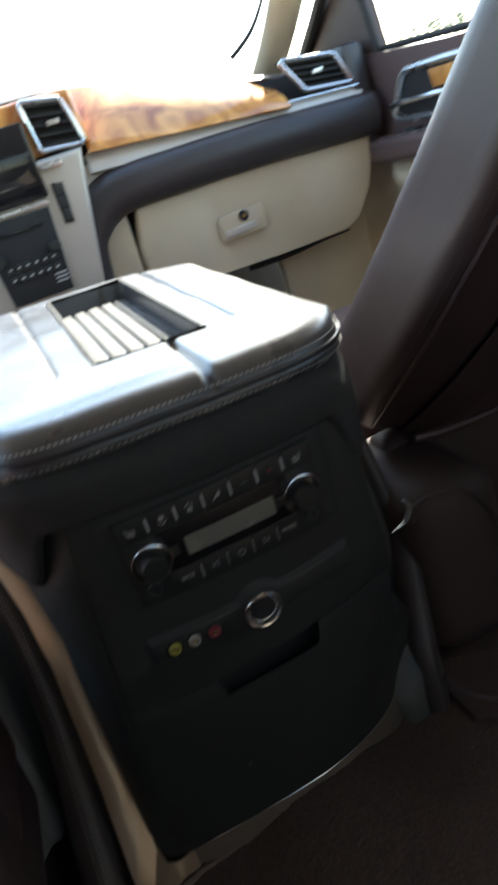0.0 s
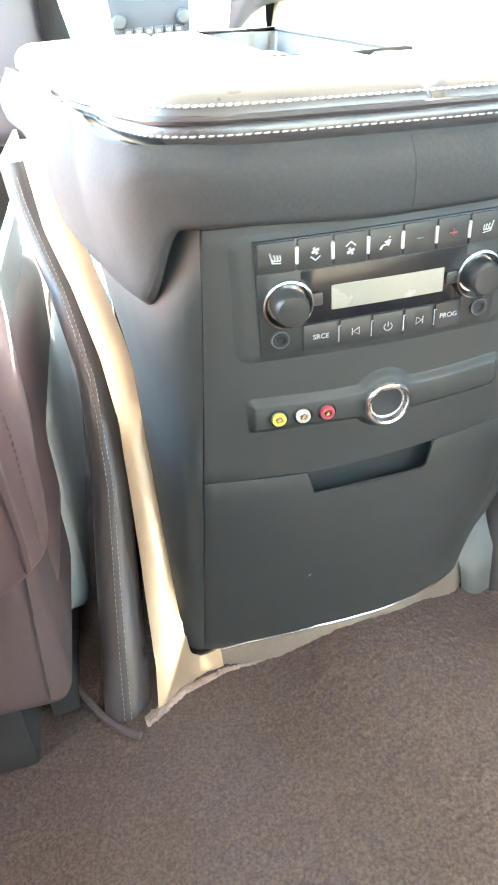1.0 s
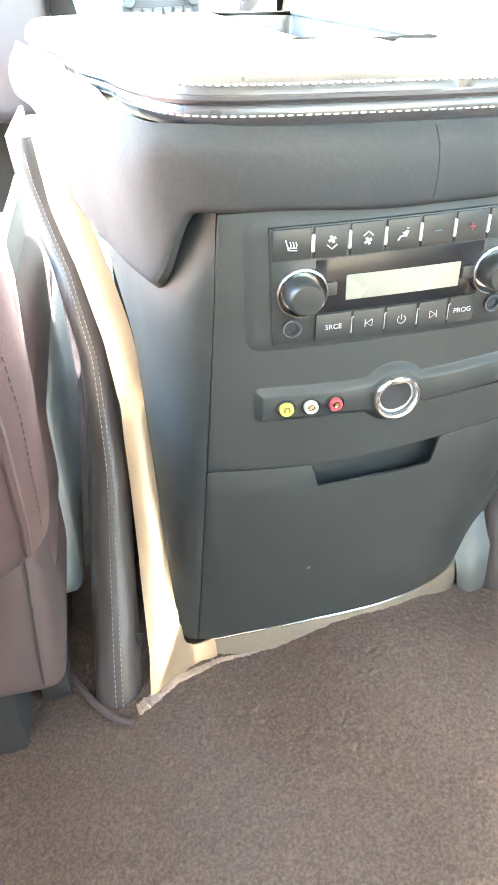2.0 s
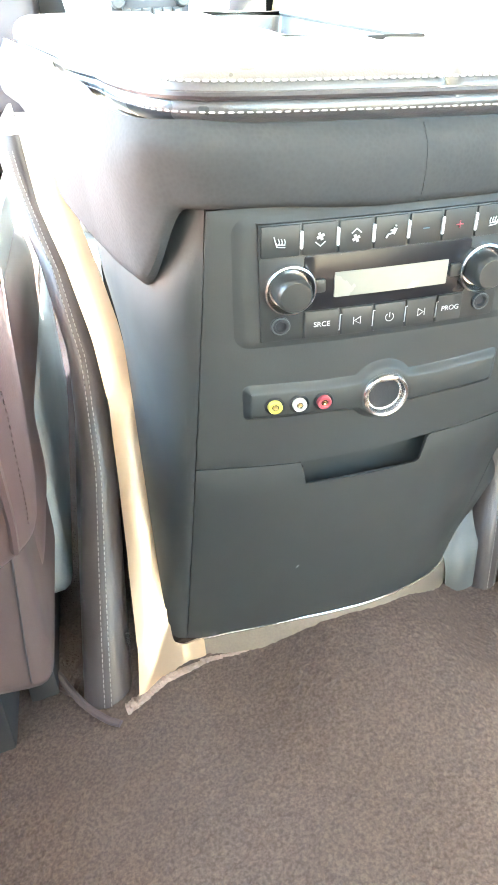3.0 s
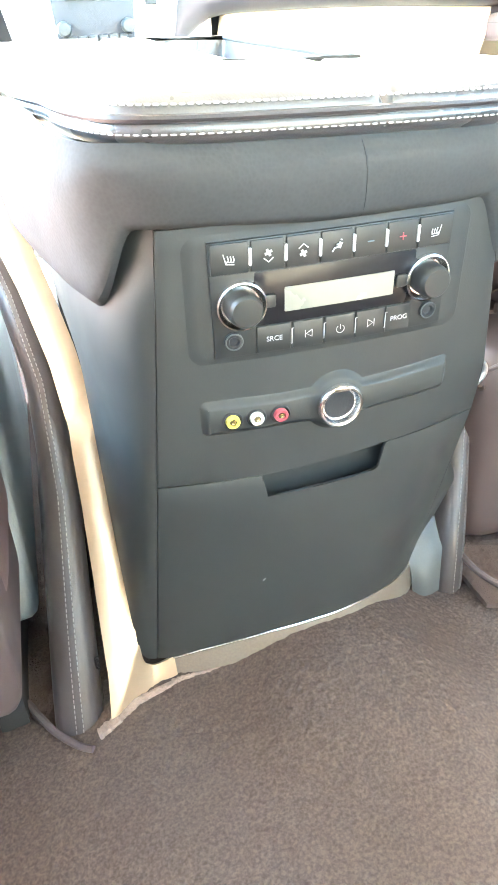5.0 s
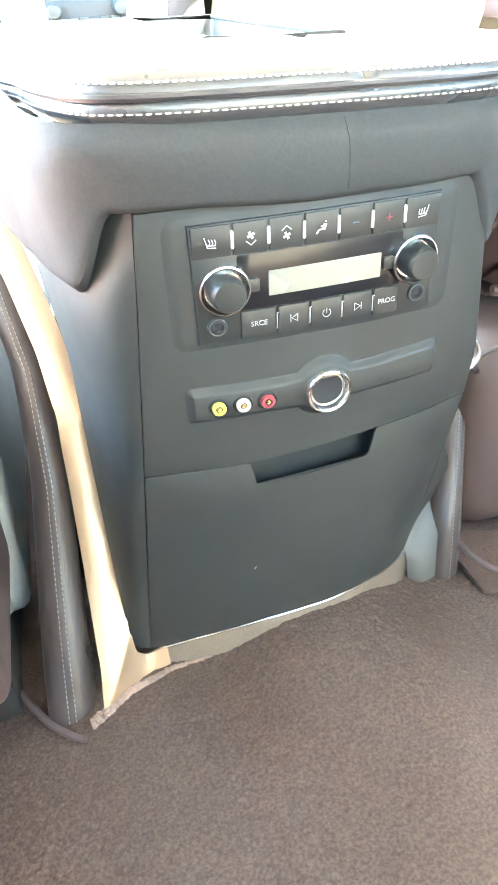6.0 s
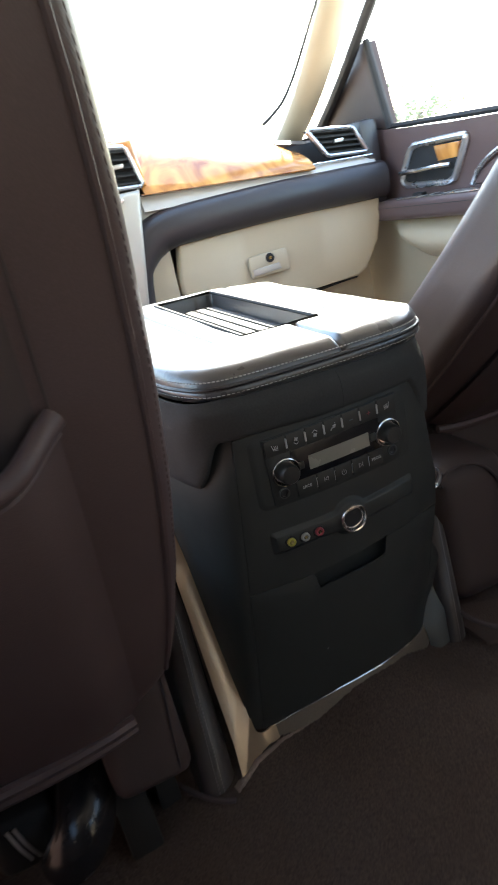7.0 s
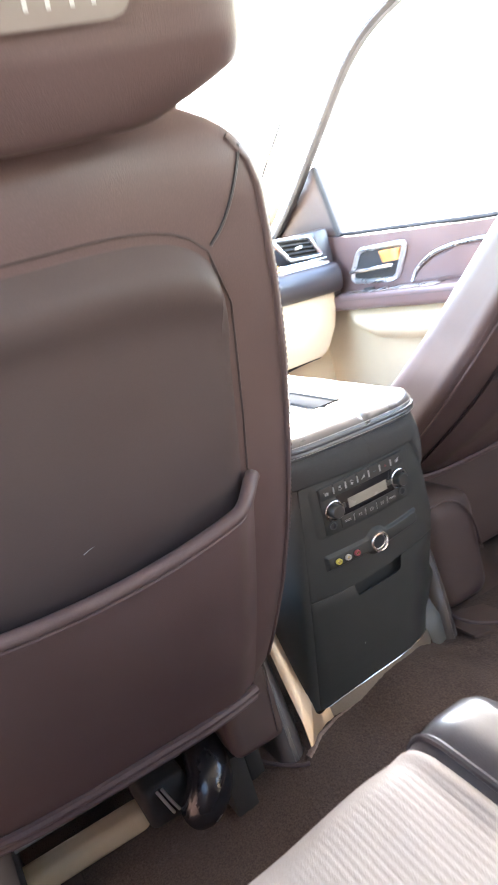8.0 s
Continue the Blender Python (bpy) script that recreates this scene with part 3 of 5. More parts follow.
# band of vinyl under the lid, hanging down in a lobe at each rear corner
BLOOP = [Vector(p) for p in lid_loop(0.002, 110, taper=0.45)]
BTOP = [Vector((p[0] - 0.017 * smooth(0.0, -0.12, p[0]), p[1], p[2])) for p in lid_loop(0.002, 110)]
for q in BLOOP:
    q.x -= interp(q.y, (0.04, 0.12, 0.28, 0.45), (0.0, 0.007, 0.025, 0.040)) * smooth(-0.05, -0.12, q.x)


def band(u, v):
    k = u * (len(BLOOP) - 1)
    i = min(int(k), len(BLOOP) - 2)
    p = BLOOP[i].lerp(BLOOP[i + 1], k - i)
    rim = BTOP[i].lerp(BTOP[i + 1], k - i) - p
    side = abs(p.x - LC)
    low = 0.4235 + 0.005 * smooth(0.0, -0.09, p.x) - 0.051 * smooth(0.108, 0.134, side)
    low += 0.076 * smooth(0.010, 0.30, p.y) * (1 if p.x < 0 else 1.05)
    c = Vector((XC, 0.22, 0))
    inw = c - p
    inw.z = 0
    inw.normalize()
    zt = 0.4695 - 0.045 * (p.x - 0.01) + 0.03 * max(0, p.y) + (0.009 * smooth(0.0, 0.12, p.y) if p.x < 0 else 0)
    z = zt + (low - zt) * v
    tuck = 0.003 * v + 0.008 * (max(0, v - 0.90) / 0.10) ** 2 - 0.004 * math.sin(math.pi * min(1, v * 1.1)) + 0.004 * (1 - smooth(0, 0.30, v))
    p = p + rim * (1 - smooth(0.0, 0.75, v))
    return (p.x + inw.x * tuck, p.y + inw.y * tuck, z)


part("upper_band", grid(band, 220, 18, 0.004), WRAP, console, "charcoal vinyl band under the lid")
at_seam = min(range(len(BLOOP)), key=lambda i: abs(BLOOP[i].x - 0.012) + BLOOP[i].y) / (len(BLOOP) - 1)
part("band_seam", tube([tuple(Vector(band(at_seam - 0.004 * v, v)) - Vector((0, 0.0001, 0))) for v in np.linspace(0.08, 0.96, 10)], 0.0004, 5), WRAP, console)
part("underlid", box(XC - 0.118, XC + 0.130, 0.07, 0.44, 0.40, 0.474, 0.01), DARKHOLE, console)


# leather pads along the sides
def pad_shift(z, side):
    return -side * interp(z, (0.0, 0.08, 0.2, 0.28, 0.34, 0.40, 0.44), (0.0, 0.007, 0.018, 0.018, 0.006, -0.014, -0.022)) if side < 0 else 0.60 * (min(0.185, right_y(z) + 0.05 * smooth(0.05, 0.2, z)) - 0.098)


def side_pad(side):
    x_in, x_out = (-0.190, -0.231) if side < 0 else (0.1555, 0.190)

    def prof(z):
        return 0.004 + (strip_y(z) if side < 0 else right_y(z) + 0.05 * smooth(0.05, 0.2, z))

    def f(u, v):
        z = -0.02 + 0.45 * v
        wid = (x_out - x_in) * (1 - 0.36 * smooth(0.0, 0.30, z))
        y0 = prof(z)
        sh = pad_shift(z, side)
        if u < 0.5:
            a = (u / 0.5) * math.pi
            cx = x_in + wid / 2
            return (sh + cx - wid / 2 * math.cos(a), y0 + 0.012 - 0.018 * math.sin(a), z)
        t = (u - 0.5) / 0.5
        return (sh + x_in + wid, y0 + 0.012 + 0.22 * t, z)
    return grid(f, 36, 40, 0.004 * side)


for side in (-1, 1):
    pad = part("side_pad", side_pad(side), LEATHER_P, console, "brown leather side pad with double stitching")
    x_in, x_out = (-0.190, -0.231) if side < 0 else (0.1555, 0.190)
    for fr in ((0.50, 0.74) if side > 0 else (0.46, 0.60)):
        pts = []
        for z in np.linspace(-0.01, 0.42, 60):
            wid = (x_out - x_in) * (1 - 0.36 * smooth(0.0, 0.30, z))
            a = math.acos(1 - 2 * fr)
            pts.append((pad_shift(z, side) + x_in + wid * fr, (strip_y(z) if side < 0 else right_y(z) + 0.05 * smooth(0.05, 0.2, z)) + 0.004 + 0.012 - 0.0185 * math.sin(a), z))
        part("stitching", stitches(pts, 0.0044, 0.0031, 0.00045), THREAD_D, pad, "pale stitching")
# solid black boxes stand in for the shade in the gaps beside the console
part("gap_shade", box(-0.186, -0.160, 0.20, 0.5, 0.0, 0.30, 0.002), DARKHOLE, console)
part("gap_shade", box(0.140, 0.155, 0.20, 0.5, 0.0, 0.30, 0.002), DARKHOLE, console)
part("trim_clip", tube([(-0.1850 + 0.0018 * math.sin(k * 1.05), 0.052 + 0.0018 * math.cos(k * 1.05), 0.068 + 0.0005 * k) for k in range(26)], 0.0005, 6), RUBBER, console, "small spring clip beside the trim")
part("front_section", box(XC - 0.17, XC + 0.17, 0.46, 1.16, -0.05, 0.36, 0.03, 4), WRAP, console)

# ---------- rear radio and climate unit ----------
part("radio_surround", on_face(raised(rrect(-0.0935, 0.0935, 0.3385, 0.4255, 0.013, 8), shoulder(0.010, 0.0018), CUTS)), PLASTIC, console)
radio = part("radio_unit", on_face(plate([(-0.0765, 0.4185), (0.0770, 0.4185), (0.0760, 0.3460), (-0.0750, 0.3460)], -0.0032, 0.004, 0.0012, 2, CUTS)), PLASTIC_B, console, "black rear radio and climate control unit")
part("unit_joint", on_face(tube([(-0.0770, -0.0002, 0.419), (0.0775, -0.0002, 0.419), (0.0765, -0.0002, 0.3455), (-0.0755, -0.0002, 0.3455)], 0.0008, 5, True)), DARKHOLE, radio)
D = 0.0209
edges = [-0.0758] + [(i - 2.5) * D for i in range(6)] + [0.0762]
for a, c in zip(edges[:-1], edges[1:]):
    part("button", on_face(plate(rrect(a + 0.0006, c - 0.0006, 0.3995, 0.4176, 0.0008, 2), -0.0046, -0.002, 0.0006)), PLASTIC_B, radio)
for i in range(6):
    x = (i - 2.5) * D
    part("marker_bar", on_face(plate(rrect(x - 0.0010, x + 0.0010, 0.4035, 0.4140, 0.0009, 3), -0.0054, -0.003, 0.0004)), WHITEP, radio, "white marker between buttons")
low = [-0.0500, -0.0272, -0.0065, 0.0143, 0.0348, 0.0530]
for a, c in zip(low[:-1], low[1:]):
    part("button", on_face(plate(rrect(a + 0.0006, c - 0.0006, 0.3470, 0.3645, 0.0008, 2), -0.0046, -0.002, 0.0006)), PLASTIC_B, radio)
for x in low[1:-1]:
    part("marker_bar", on_face(strokes([[(0.9, 5), (-0.2, 5), (-0.2, -5), (-0.8, -5)]], x, -0.005, 0.3560, 1.0, 0.0005)), WHITEP, radio, "white marker between buttons")
Y0 = -0.0052
zc = 0.4085
heat = [[(-4, 4), (-2.2, -3), (3.5, -3.6)], [(-1.2, 2.5), (-0.4, 0), (-1, -1.6)], [(0.8, 2.2), (1.5, 0), (1, -1.8)], [(2.8, 2), (3.4, 0), (3, -1.8)], [(-2.6, -1.4), (3.4, -1.9)], [(-3, 0.2), (-1.6, -2.2)]]
part("symbol", on_face(strokes(heat, -0.0645, Y0, zc, 0.85, 0.0005)), WHITEP, radio)
part("symbol", on_face(strokes([[(-x, z) for x, z in l] for l in heat], 0.0640, Y0, zc, 0.85, 0.0005)), WHITEP, radio)


def fan(cz):
    out = []
    for k in range(4):
        a = k * math.pi / 2 + 0.4
        out.append([(1.9 * r * math.cos(a + w), cz + 1.9 * r * math.sin(a + w)) for r, w in ((0.1, 0), (0.7, 0.45), (1.15, 0.3), (1.15, -0.2), (0.5, -0.3))])
    return out


part("symbol", on_face(strokes(fan(1.6) + [[(-3, -1.6), (0, -4.2), (3, -1.6)]], -1.0 * D * 2 + 0.0002, Y0, zc, 0.95, 0.0006)), WHITEP, radio)
part("symbol", on_face(strokes(fan(-1.6) + [[(-3, 1.6), (0, 4.2), (3, 1.6)]], -D, Y0, zc, 0.95, 0.0006)), WHITEP, radio)
part("symbol", on_face(strokes([[(2.2, 4), (2.0, 3.2)], [(1.4, 2.4), (0.2, -0.8), (-2.2, -1.2), (-3.6, -3.4)], [(1.6, 1.2), (-1, 0.8)], [(2.6, 2), (1.2, -1.6)]], 0.0002, Y0, zc, 0.95, 0.0008)), WHITEP, radio)
part("symbol", on_face(strokes([[(-2, 0), (2, 0)]], D, Y0, zc, 1, 0.0006)), BLUEP, radio, "dim blue minus sign")
part("symbol", on_face(strokes([[(-2.2, 0), (2.2, 0)], [(0, -2.2), (0, 2.2)]], 2 * D, Y0, zc, 1, 0.0006)), REDP, radio, "red plus sign")
part("word", on_face(lettering("SRCE", 0.0045, -0.0386, Y0, 0.3560)), WHITEP, radio)
part("word", on_face(lettering("PROG", 0.0045, 0.0441, Y0, 0.3560)), WHITEP, radio)
part("symbol", on_face(strokes([[(-2.2, 2.4), (-2.2, -2.4)], [(2.2, 2.4), (-1.6, 0), (2.2, -2.4), (2.2, 2.4)]], -0.0168, Y0, 0.3560, 1, 0.0004)), WHITEP, radio)
part("symbol", on_face(strokes([[(2.2, 2.4), (2.2, -2.4)], [(-2.2, 2.4), (1.6, 0), (-2.2, -2.4), (-2.2, 2.4)]], 0.0246, Y0, 0.3560, 1, 0.0004)), WHITEP, radio)
arc = [(2.6 * math.sin(a), 2.6 * math.cos(a)) for a in np.linspace(0.6, math.tau - 0.6, 16)]
part("symbol", on_face(strokes([arc, [(0, 0), (0, 3.2)]], 0.0040, Y0, 0.3555, 1, 0.0004)), WHITEP, radio)
win = part("display_window", on_face(plate(rrect(-0.0500, 0.0530, 0.3650, 0.3988, 0.0015, 3), -0.0036, -0.001, 0.0005, 2, CUTS)), WINDOWBLACK, radio, "gloss black display window")
part("display", on_face(plate(rrect(-0.0318, 0.0390, 0.3722, 0.3876, 0.0006, 2), -0.0042, -0.001, 0.0002, 1, CUTS)), LCD, win, "pale unlit grey-green display")
for sx in (-0.0585, 0.0610):
    kn = part("knob", on_face(lathe([(0.0106, -0.003), (0.0104, -0.0145), (0.0098, -0.0178), (0.0086, -0.0192), (0.0001, -0.0197)], sx, 0.380)), PLASTIC_B, radio, "round black knob in a chrome ring")
    part("ring", on_face(lathe([(0.0112, -0.0028), (0.0150, -0.0030), (0.0156, -0.0050), (0.0150, -0.0078), (0.0140, -0.0084), (0.0130, -0.0070), (0.0116, -0.0040)], sx, 0.380, 44)), CHROME, kn, "chrome ring")
    part("spoke", on_face(plate(rrect(sx + (0.011 if sx < 0 else -0.021), sx + (0.021 if sx < 0 else -0.011), 0.3765, 0.3845, 0.001, 2), -0.0058, -0.003, 0.0006)), PLASTIC_B, kn)
for sx in (-0.0635, 0.0655):
    jk = part("audio_jack", on_face(lathe([(0.0060, -0.003), (0.0060, -0.0044), (0.0048, -0.0051), (0.0034, -0.0051), (0.0025, -0.0035)], sx, 0.3570, 24)), RUBBER, radio, "black headphone jack")
    part("jack_rim", on_face(ring(sx, 0.3570, -0.0050, 0.0052, 0.0005, 24)), TRIMGREY, jk)


# raised surround for the sockets
def surround():
    x0, x1, zc2, hh = -0.0875, 0.0910, 0.3020, 0.0145
    cx, cz, R = 0.0055, 0.3015, 0.0235
    out = []
    for k in range(9):
        a = radians(90 + 180 * k / 8)
        out.append((x0 + 0.006 + 0.006 * math.cos(a), zc2 + (hh - 0.006) * (1 if k < 4.5 else -1) + 0.006 * math.sin(a)))
    for k in range(13):
        a = radians(215 + 110 * k / 12)
        out.append((cx + R * math.cos(a), cz + R * math.sin(a)))
    for k in range(9):
        a = radians(-90 + 180 * k / 8)
        out.append((x1 - 0.006 + 0.006 * math.cos(a), zc2 + 0.003 + (hh - 0.006) * (-1 if k < 4.5 else 1) + 0.006 * math.sin(a)))
    for k in range(13):
        a = radians(35 + 110 * k / 12)
        out.append((cx + R * math.cos(a), cz + R * math.sin(a)))
    # soften the joints of the outline
    out = [q for a, c in zip(out, out[1:] + out[:1]) for q in ((a[0] * 0.75 + c[0] * 0.25, a[1] * 0.75 + c[1] * 0.25), (a[0] * 0.25 + c[0] * 0.75, a[1] * 0.25 + c[1] * 0.75))]
    return out


av = part("socket_panel", on_face(raised(surround(), shoulder(0.0065, 0.0056), CUTS)), PLASTIC, console, "raised black socket panel with three jacks")
for sx, mt, lb in ((-0.0670, YELLOW, "yellow video jack"), (-0.0512, WHITEJ, "white audio jack"), (-0.0352, REDJ, "red audio jack")):
    jk = part("jack", on_face(lathe([(0.0068, -0.0040), (0.0067, -0.0058), (0.0060, -0.0062), (0.0052, -0.0050)], sx, 0.3010, 26)), RUBBER, av, lb)
    part("collar", on_face(lathe([(0.0047, -0.004), (0.0046, -0.0080), (0.0042, -0.0087), (0.0027, -0.0087), (0.0022, -0.0075)], sx, 0.3010, 26)), mt, jk)
    # black disc for the shade inside the socket
    part("hole", on_face(lathe([(0.0022, -0.0070), (0.0021, -0.0076), (0.0001, -0.0077)], sx, 0.3010, 20)), DARKHOLE, jk)
    part("contact", on_face(lathe([(0.0017, -0.0076), (0.0015, -0.0084), (0.0011, -0.0085), (0.0006, -0.0081)], sx, 0.3010, 16)), BRASS, jk)
outlet = part("power_outlet", on_face(lathe([(0.0118, -0.0060), (0.0112, -0.0062), (0.0108, -0.0022), (0.0001, -0.0020)], 0.0055, 0.3010, 36)), RUBBER, av, "capped power outlet in a chrome ring")
part("ring", on_face(lathe([(0.0110, -0.004), (0.0156, -0.0042), (0.0163, -0.0068), (0.0158, -0.0098), (0.0146, -0.0112), (0.0132, -0.0106), (0.0120, -0.0080), (0.0112, -0.0046)], 0.0055, 0.3010, 48)), CHROME, outlet, "chrome ring")
part("inner_ring", on_face(ring(0.0055, 0.3010, -0.0058, 0.0116, 0.0010, 36)), CHROME, outlet)
part("hinge", on_face(box(-0.0010, 0.0120, -0.0112, -0.006, 0.3125, 0.3160, 0.0008)), CHROME, outlet)
part("scuff", on_face(tube([(-0.047, -0.0001, 0.1425), (-0.0462, -0.0002, 0.1440), (-0.0450, -0.0001, 0.1448)], 0.0003, 5)), GREYPLAST, sdoor, "small pale scuff")


# ---------- seats ----------
def front_seat(name, label, cx, y0, z0, recline, cw):
    ob = thing(name, label, "car seat", group="front seats")
    a = radians(recline)
    sa, ca = math.sin(a), math.cos(a)
    VM = 0.742

    def at(x, d, v):
        return (cx + x, y0 - v * sa + d * ca, z0 + v * ca + d * sa)

    def width(v):
        base = interp(v, (0, 0.05, 0.1, 0.2, 0.3, 0.4, 0.5, 0.56, 0.61, 0.66, 0.75), (0.225, 0.238, 0.246, 0.257, 0.262, 0.263, 0.261, 0.2575, 0.253, 0.2475, 0.236))
        base *= max(0.05, 1 - max(0.0, (0.06 - v) / 0.06) ** 2.5) ** 0.5
        top = max(0.0, (v - 0.64) / (VM - 0.64))
        return base * (1 - top ** 3.2) ** 0.42 if top < 1 else 0.002

    def depth(v):
        base = interp(v, (0, 0.2, 0.5, 0.77), (0.17, 0.15, 0.125, 0.10)) * max(0.05, 1 - max(0.0, (0.06 - v) / 0.06) ** 2.5) ** 0.5
        top = max(0.0, (v - 0.66) / (VM - 0.66))
        return max(0.004, base * (1 - top ** 3) ** 0.5) if top < 1 else 0.004

    def bow(v):
        return -0.026 * math.sin(math.pi * min(1, v / 0.75)) + (0.5 * (depth(0.66) - depth(v)) if v > 0.66 else 0)

    def rear(x, v):
        w, D_ = width(v), depth(v)
        t = min(1, abs(x) / w)
        return bow(v) + D_ / 2 * (1 - (1 - t ** 3.4) ** (1 / 3.4))

    def body(u, v):
        vv = v * VM
        w, D_ = width(vv), depth(vv)
        th = u * math.tau
        c, s = math.cos(th), math.sin(th)
        e = 2 / 3.4
        return at(w * (1 - 0.09 * smooth(-0.6, 0.5, s)) * math.copysign(abs(c) ** e, c), bow(vv) + D_ / 2 + D_ / 2 * math.copysign(abs(s) ** e, s) + (0.02 * abs(c) ** 3 if s > 0 else 0), vv)
    back = part("backrest", grid(body, 120, 100, 0, True), LEATHER, ob, "brown leather backrest")
    # hard rear panel with a rolled upper edge
    PW = 0.182

    def panel(u, v):
        x = -PW + 2 * PW * u
        vmax = 0.655 - 0.075 * (1 - (1 - min(1, abs(x) / PW) ** 5) ** 0.5)
        vv = 0.04 + (vmax - 0.04) * v
        e = smooth(0, 0.05, min(u, 1 - u)) * smooth(0, 0.035, 1 - v)
        roll = 0.010 * math.exp(-((1 - v) - 0.06) ** 2 / 0.0012)
        return at(x, rear(x, vv) + 0.004 - 0.012 * e - roll * e + 0.004 * smooth(0.0, 0.5, 1 - v) * e * math.sin(math.pi * u), vv)
    part("rear_panel", grid(panel, 44, 60, 0.003), BRPLAST, ob, "smooth brown rear panel")
    part("panel_joint", tube([at(x, rear(x, vv) - 0.0005, vv) for x, vv in [(-PW - 0.001, q) for q in np.linspace(0.1, 0.58, 12)] + [(-PW + 2 * PW * k / 24, 0.657 - 0.075 * (1 - (1 - min(1, abs(-PW + 2 * PW * k / 24) / PW) ** 5) ** 0.5)) for k in range(25)] + [(PW + 0.001, q) for q in np.linspace(0.58, 0.1, 12)]], 0.0010, 5), BRPLAST, ob)

    # map pocket, puffed out, with a thick hem
    def hem(x):
        return 0.409 - 0.030 * (1 - (x / PW) ** 2)

    def pocket(u, v):
        x = -PW + 2 * PW * u
        vv = 0.055 + (hem(x) - 0.055) * v
        e = smooth(0, 0.10, min(u, 1 - u)) ** 0.7
        wr = 0.004 * noise.noise((x * 10, vv * 8, cx)) * e
        return at(x * 1.01, rear(x, vv) - 0.006 - (0.012 + 0.016 * v) * e + wr, vv)
    pk = part("map_pocket", grid(pocket, 50, 40, 0.003), LEATHER, ob, "brown leather map pocket")
    part("hem", tube([at(x * 1.01, rear(x, hem(x)) - 0.008 - 0.026 * smooth(0, 0.10, min((x + PW) / (2 * PW), (PW - x) / (2 * PW))) ** 0.7, hem(x)) for x in np.linspace(-PW, PW, 60)], 0.0072, 10), LEATHER, pk, "padded hem")
    part("hem_seam", tube([at(x * 1.01, rear(x, hem(x)) - 0.0085 - 0.026 * smooth(0, 0.10, min((x + PW) / (2 * PW), (PW - x) / (2 * PW))) ** 0.7, hem(x) - 0.0112) for x in np.linspace(-PW, PW, 60)], 0.0028, 8), LEATHER, pk)
    for dz, rr in ((0.066, 0.006), (0.048, 0.005)):
        part("lower_roll", tube([at(x, rear(x, dz) - 0.022, dz) for x in np.linspace(-PW, PW * 0.96, 20)], rr, 8), LEATHER, ob)
    # seams from the shoulders to the panel, and piping down the sides
    for s in (-1, 1):
        part("shoulder_seam", tube([at(s * q.x, rear(s * q.x, q.z) - 0.0008, q.z) for q in spline([(0.2125, 0, 0.692), (0.204, 0, 0.677), (0.195, 0, 0.660), (0.183, 0, 0.642), (0.170, 0, 0.630)], 30)], 0.0014, 6), LEATHER_D, ob)
        part("side_piping", tube([at(s * width(vv) * 0.906, bow(vv) + depth(vv) * 0.148, vv) for vv in np.linspace(0.06, 0.70, 34)], 0.0026, 6), LEATHER, ob)
        side = [at(s * width(vv) * 0.940, bow(vv) + depth(vv) * 0.190, vv) for vv in np.linspace(0.08, 0.64, 40)]
        part("stitching", stitches(side, 0.0065, 0.0042, 0.0004), LEATHER, ob)
    # headrest
    H0, HH, HWD = 0.728, 0.25, 0.197

    def head(u, v):
        t = v * HH
        w = HWD * (0.66 + 0.34 * min(1, t / 0.030) - 0.02 * math.exp(-((t - 0.030) / 0.006) ** 2)) * (1 - max(0, (t - 0.19) / 0.062) ** 3 * 0.3 if t < 0.249 else 0.6)
        D_ = 0.105 * (0.45 + 0.55 * min(1, t / 0.05) ** 0.5) * (1 if t < 0.21 else max(0.1, (1 - ((t - 0.21) / 0.04) ** 2)) ** 0.5)
        th = u * math.tau
        c, s = math.cos(th), math.sin(th)
        e = 2 / 3.2
        return at(w * math.copysign(abs(c) ** e, c), 0.01 + D_ / 2 * math.copysign(abs(s) ** e, s) - 0.02, H0 + t)
    hr = part("headrest", grid(head, 96, 60, 0, True), LEATHER, ob, "brown leather headrest")
    cap = grid(lambda u, v: at((-1 + 2 * u) * 0.10, -0.01 + (-0.5 + v) * 0.045, H0 + 0.002), 4, 4, 0.002)
    part("headrest_base", cap, LEATHER, hr)
    def face(x):
        return -0.0615 - 0.003 * math.sin(math.pi * (x + 0.103) / 0.206)

    def panel(u, v):
        d = max(0, 1 - 0.12 * min(v, 1 - v) / 0.012)
        x = (0.103 - 0.012 * (1 - math.sqrt(1 - d * d))) * (-1 + 2 * u)
        return at(x, face(x), H0 + 0.066 + 0.12 * v)
    part("control_panel", grid(panel, 24, 60, -0.005), mat("taupe_plastic_" + name, (0.185, 0.155, 0.138), 0.4, vary=0.05), hr, "taupe control panel with buttons")
    part("red_button", tube([at(0.027, face(0.027) - 0.004, H0 + 0.0805), at(0.027, face(0.027) - 0.0062, H0 + 0.0805)], 0.0058, 20), REDP, hr)
    for bx in (-0.082, -0.070, -0.057, -0.045, 0.045, 0.057, 0.070, 0.082):
        part("mark", grid(lambda u, v: at(bx - 0.0012 + 0.0024 * u, face(bx) - 0.0046, H0 + 0.074 + 0.007 * v), 2, 2, -0.0008), WHITEP, hr)
    for s in (-1, 1):
        part("headrest_post", tube([at(s * 0.06, 0.055, 0.70), at(s * 0.06, 0.012, 0.80)], 0.006, 10), CHROME, ob)
    # cushion and base
    part("cushion", box(cx - cw, cx + cw, y0 + 0.04, y0 + 0.56, 0.16, 0.33 if cx < 0 else 0.252, 0.045, 5), LEATHER, ob)
    part("side_valance", box(cx - 0.222, cx + 0.222, y0 + 0.17, y0 + 0.56, 0.06, 0.26 if cx < 0 else 0.19, 0.02, 3), GREYPLAST, ob, "grey plastic seat base")
    return ob, at


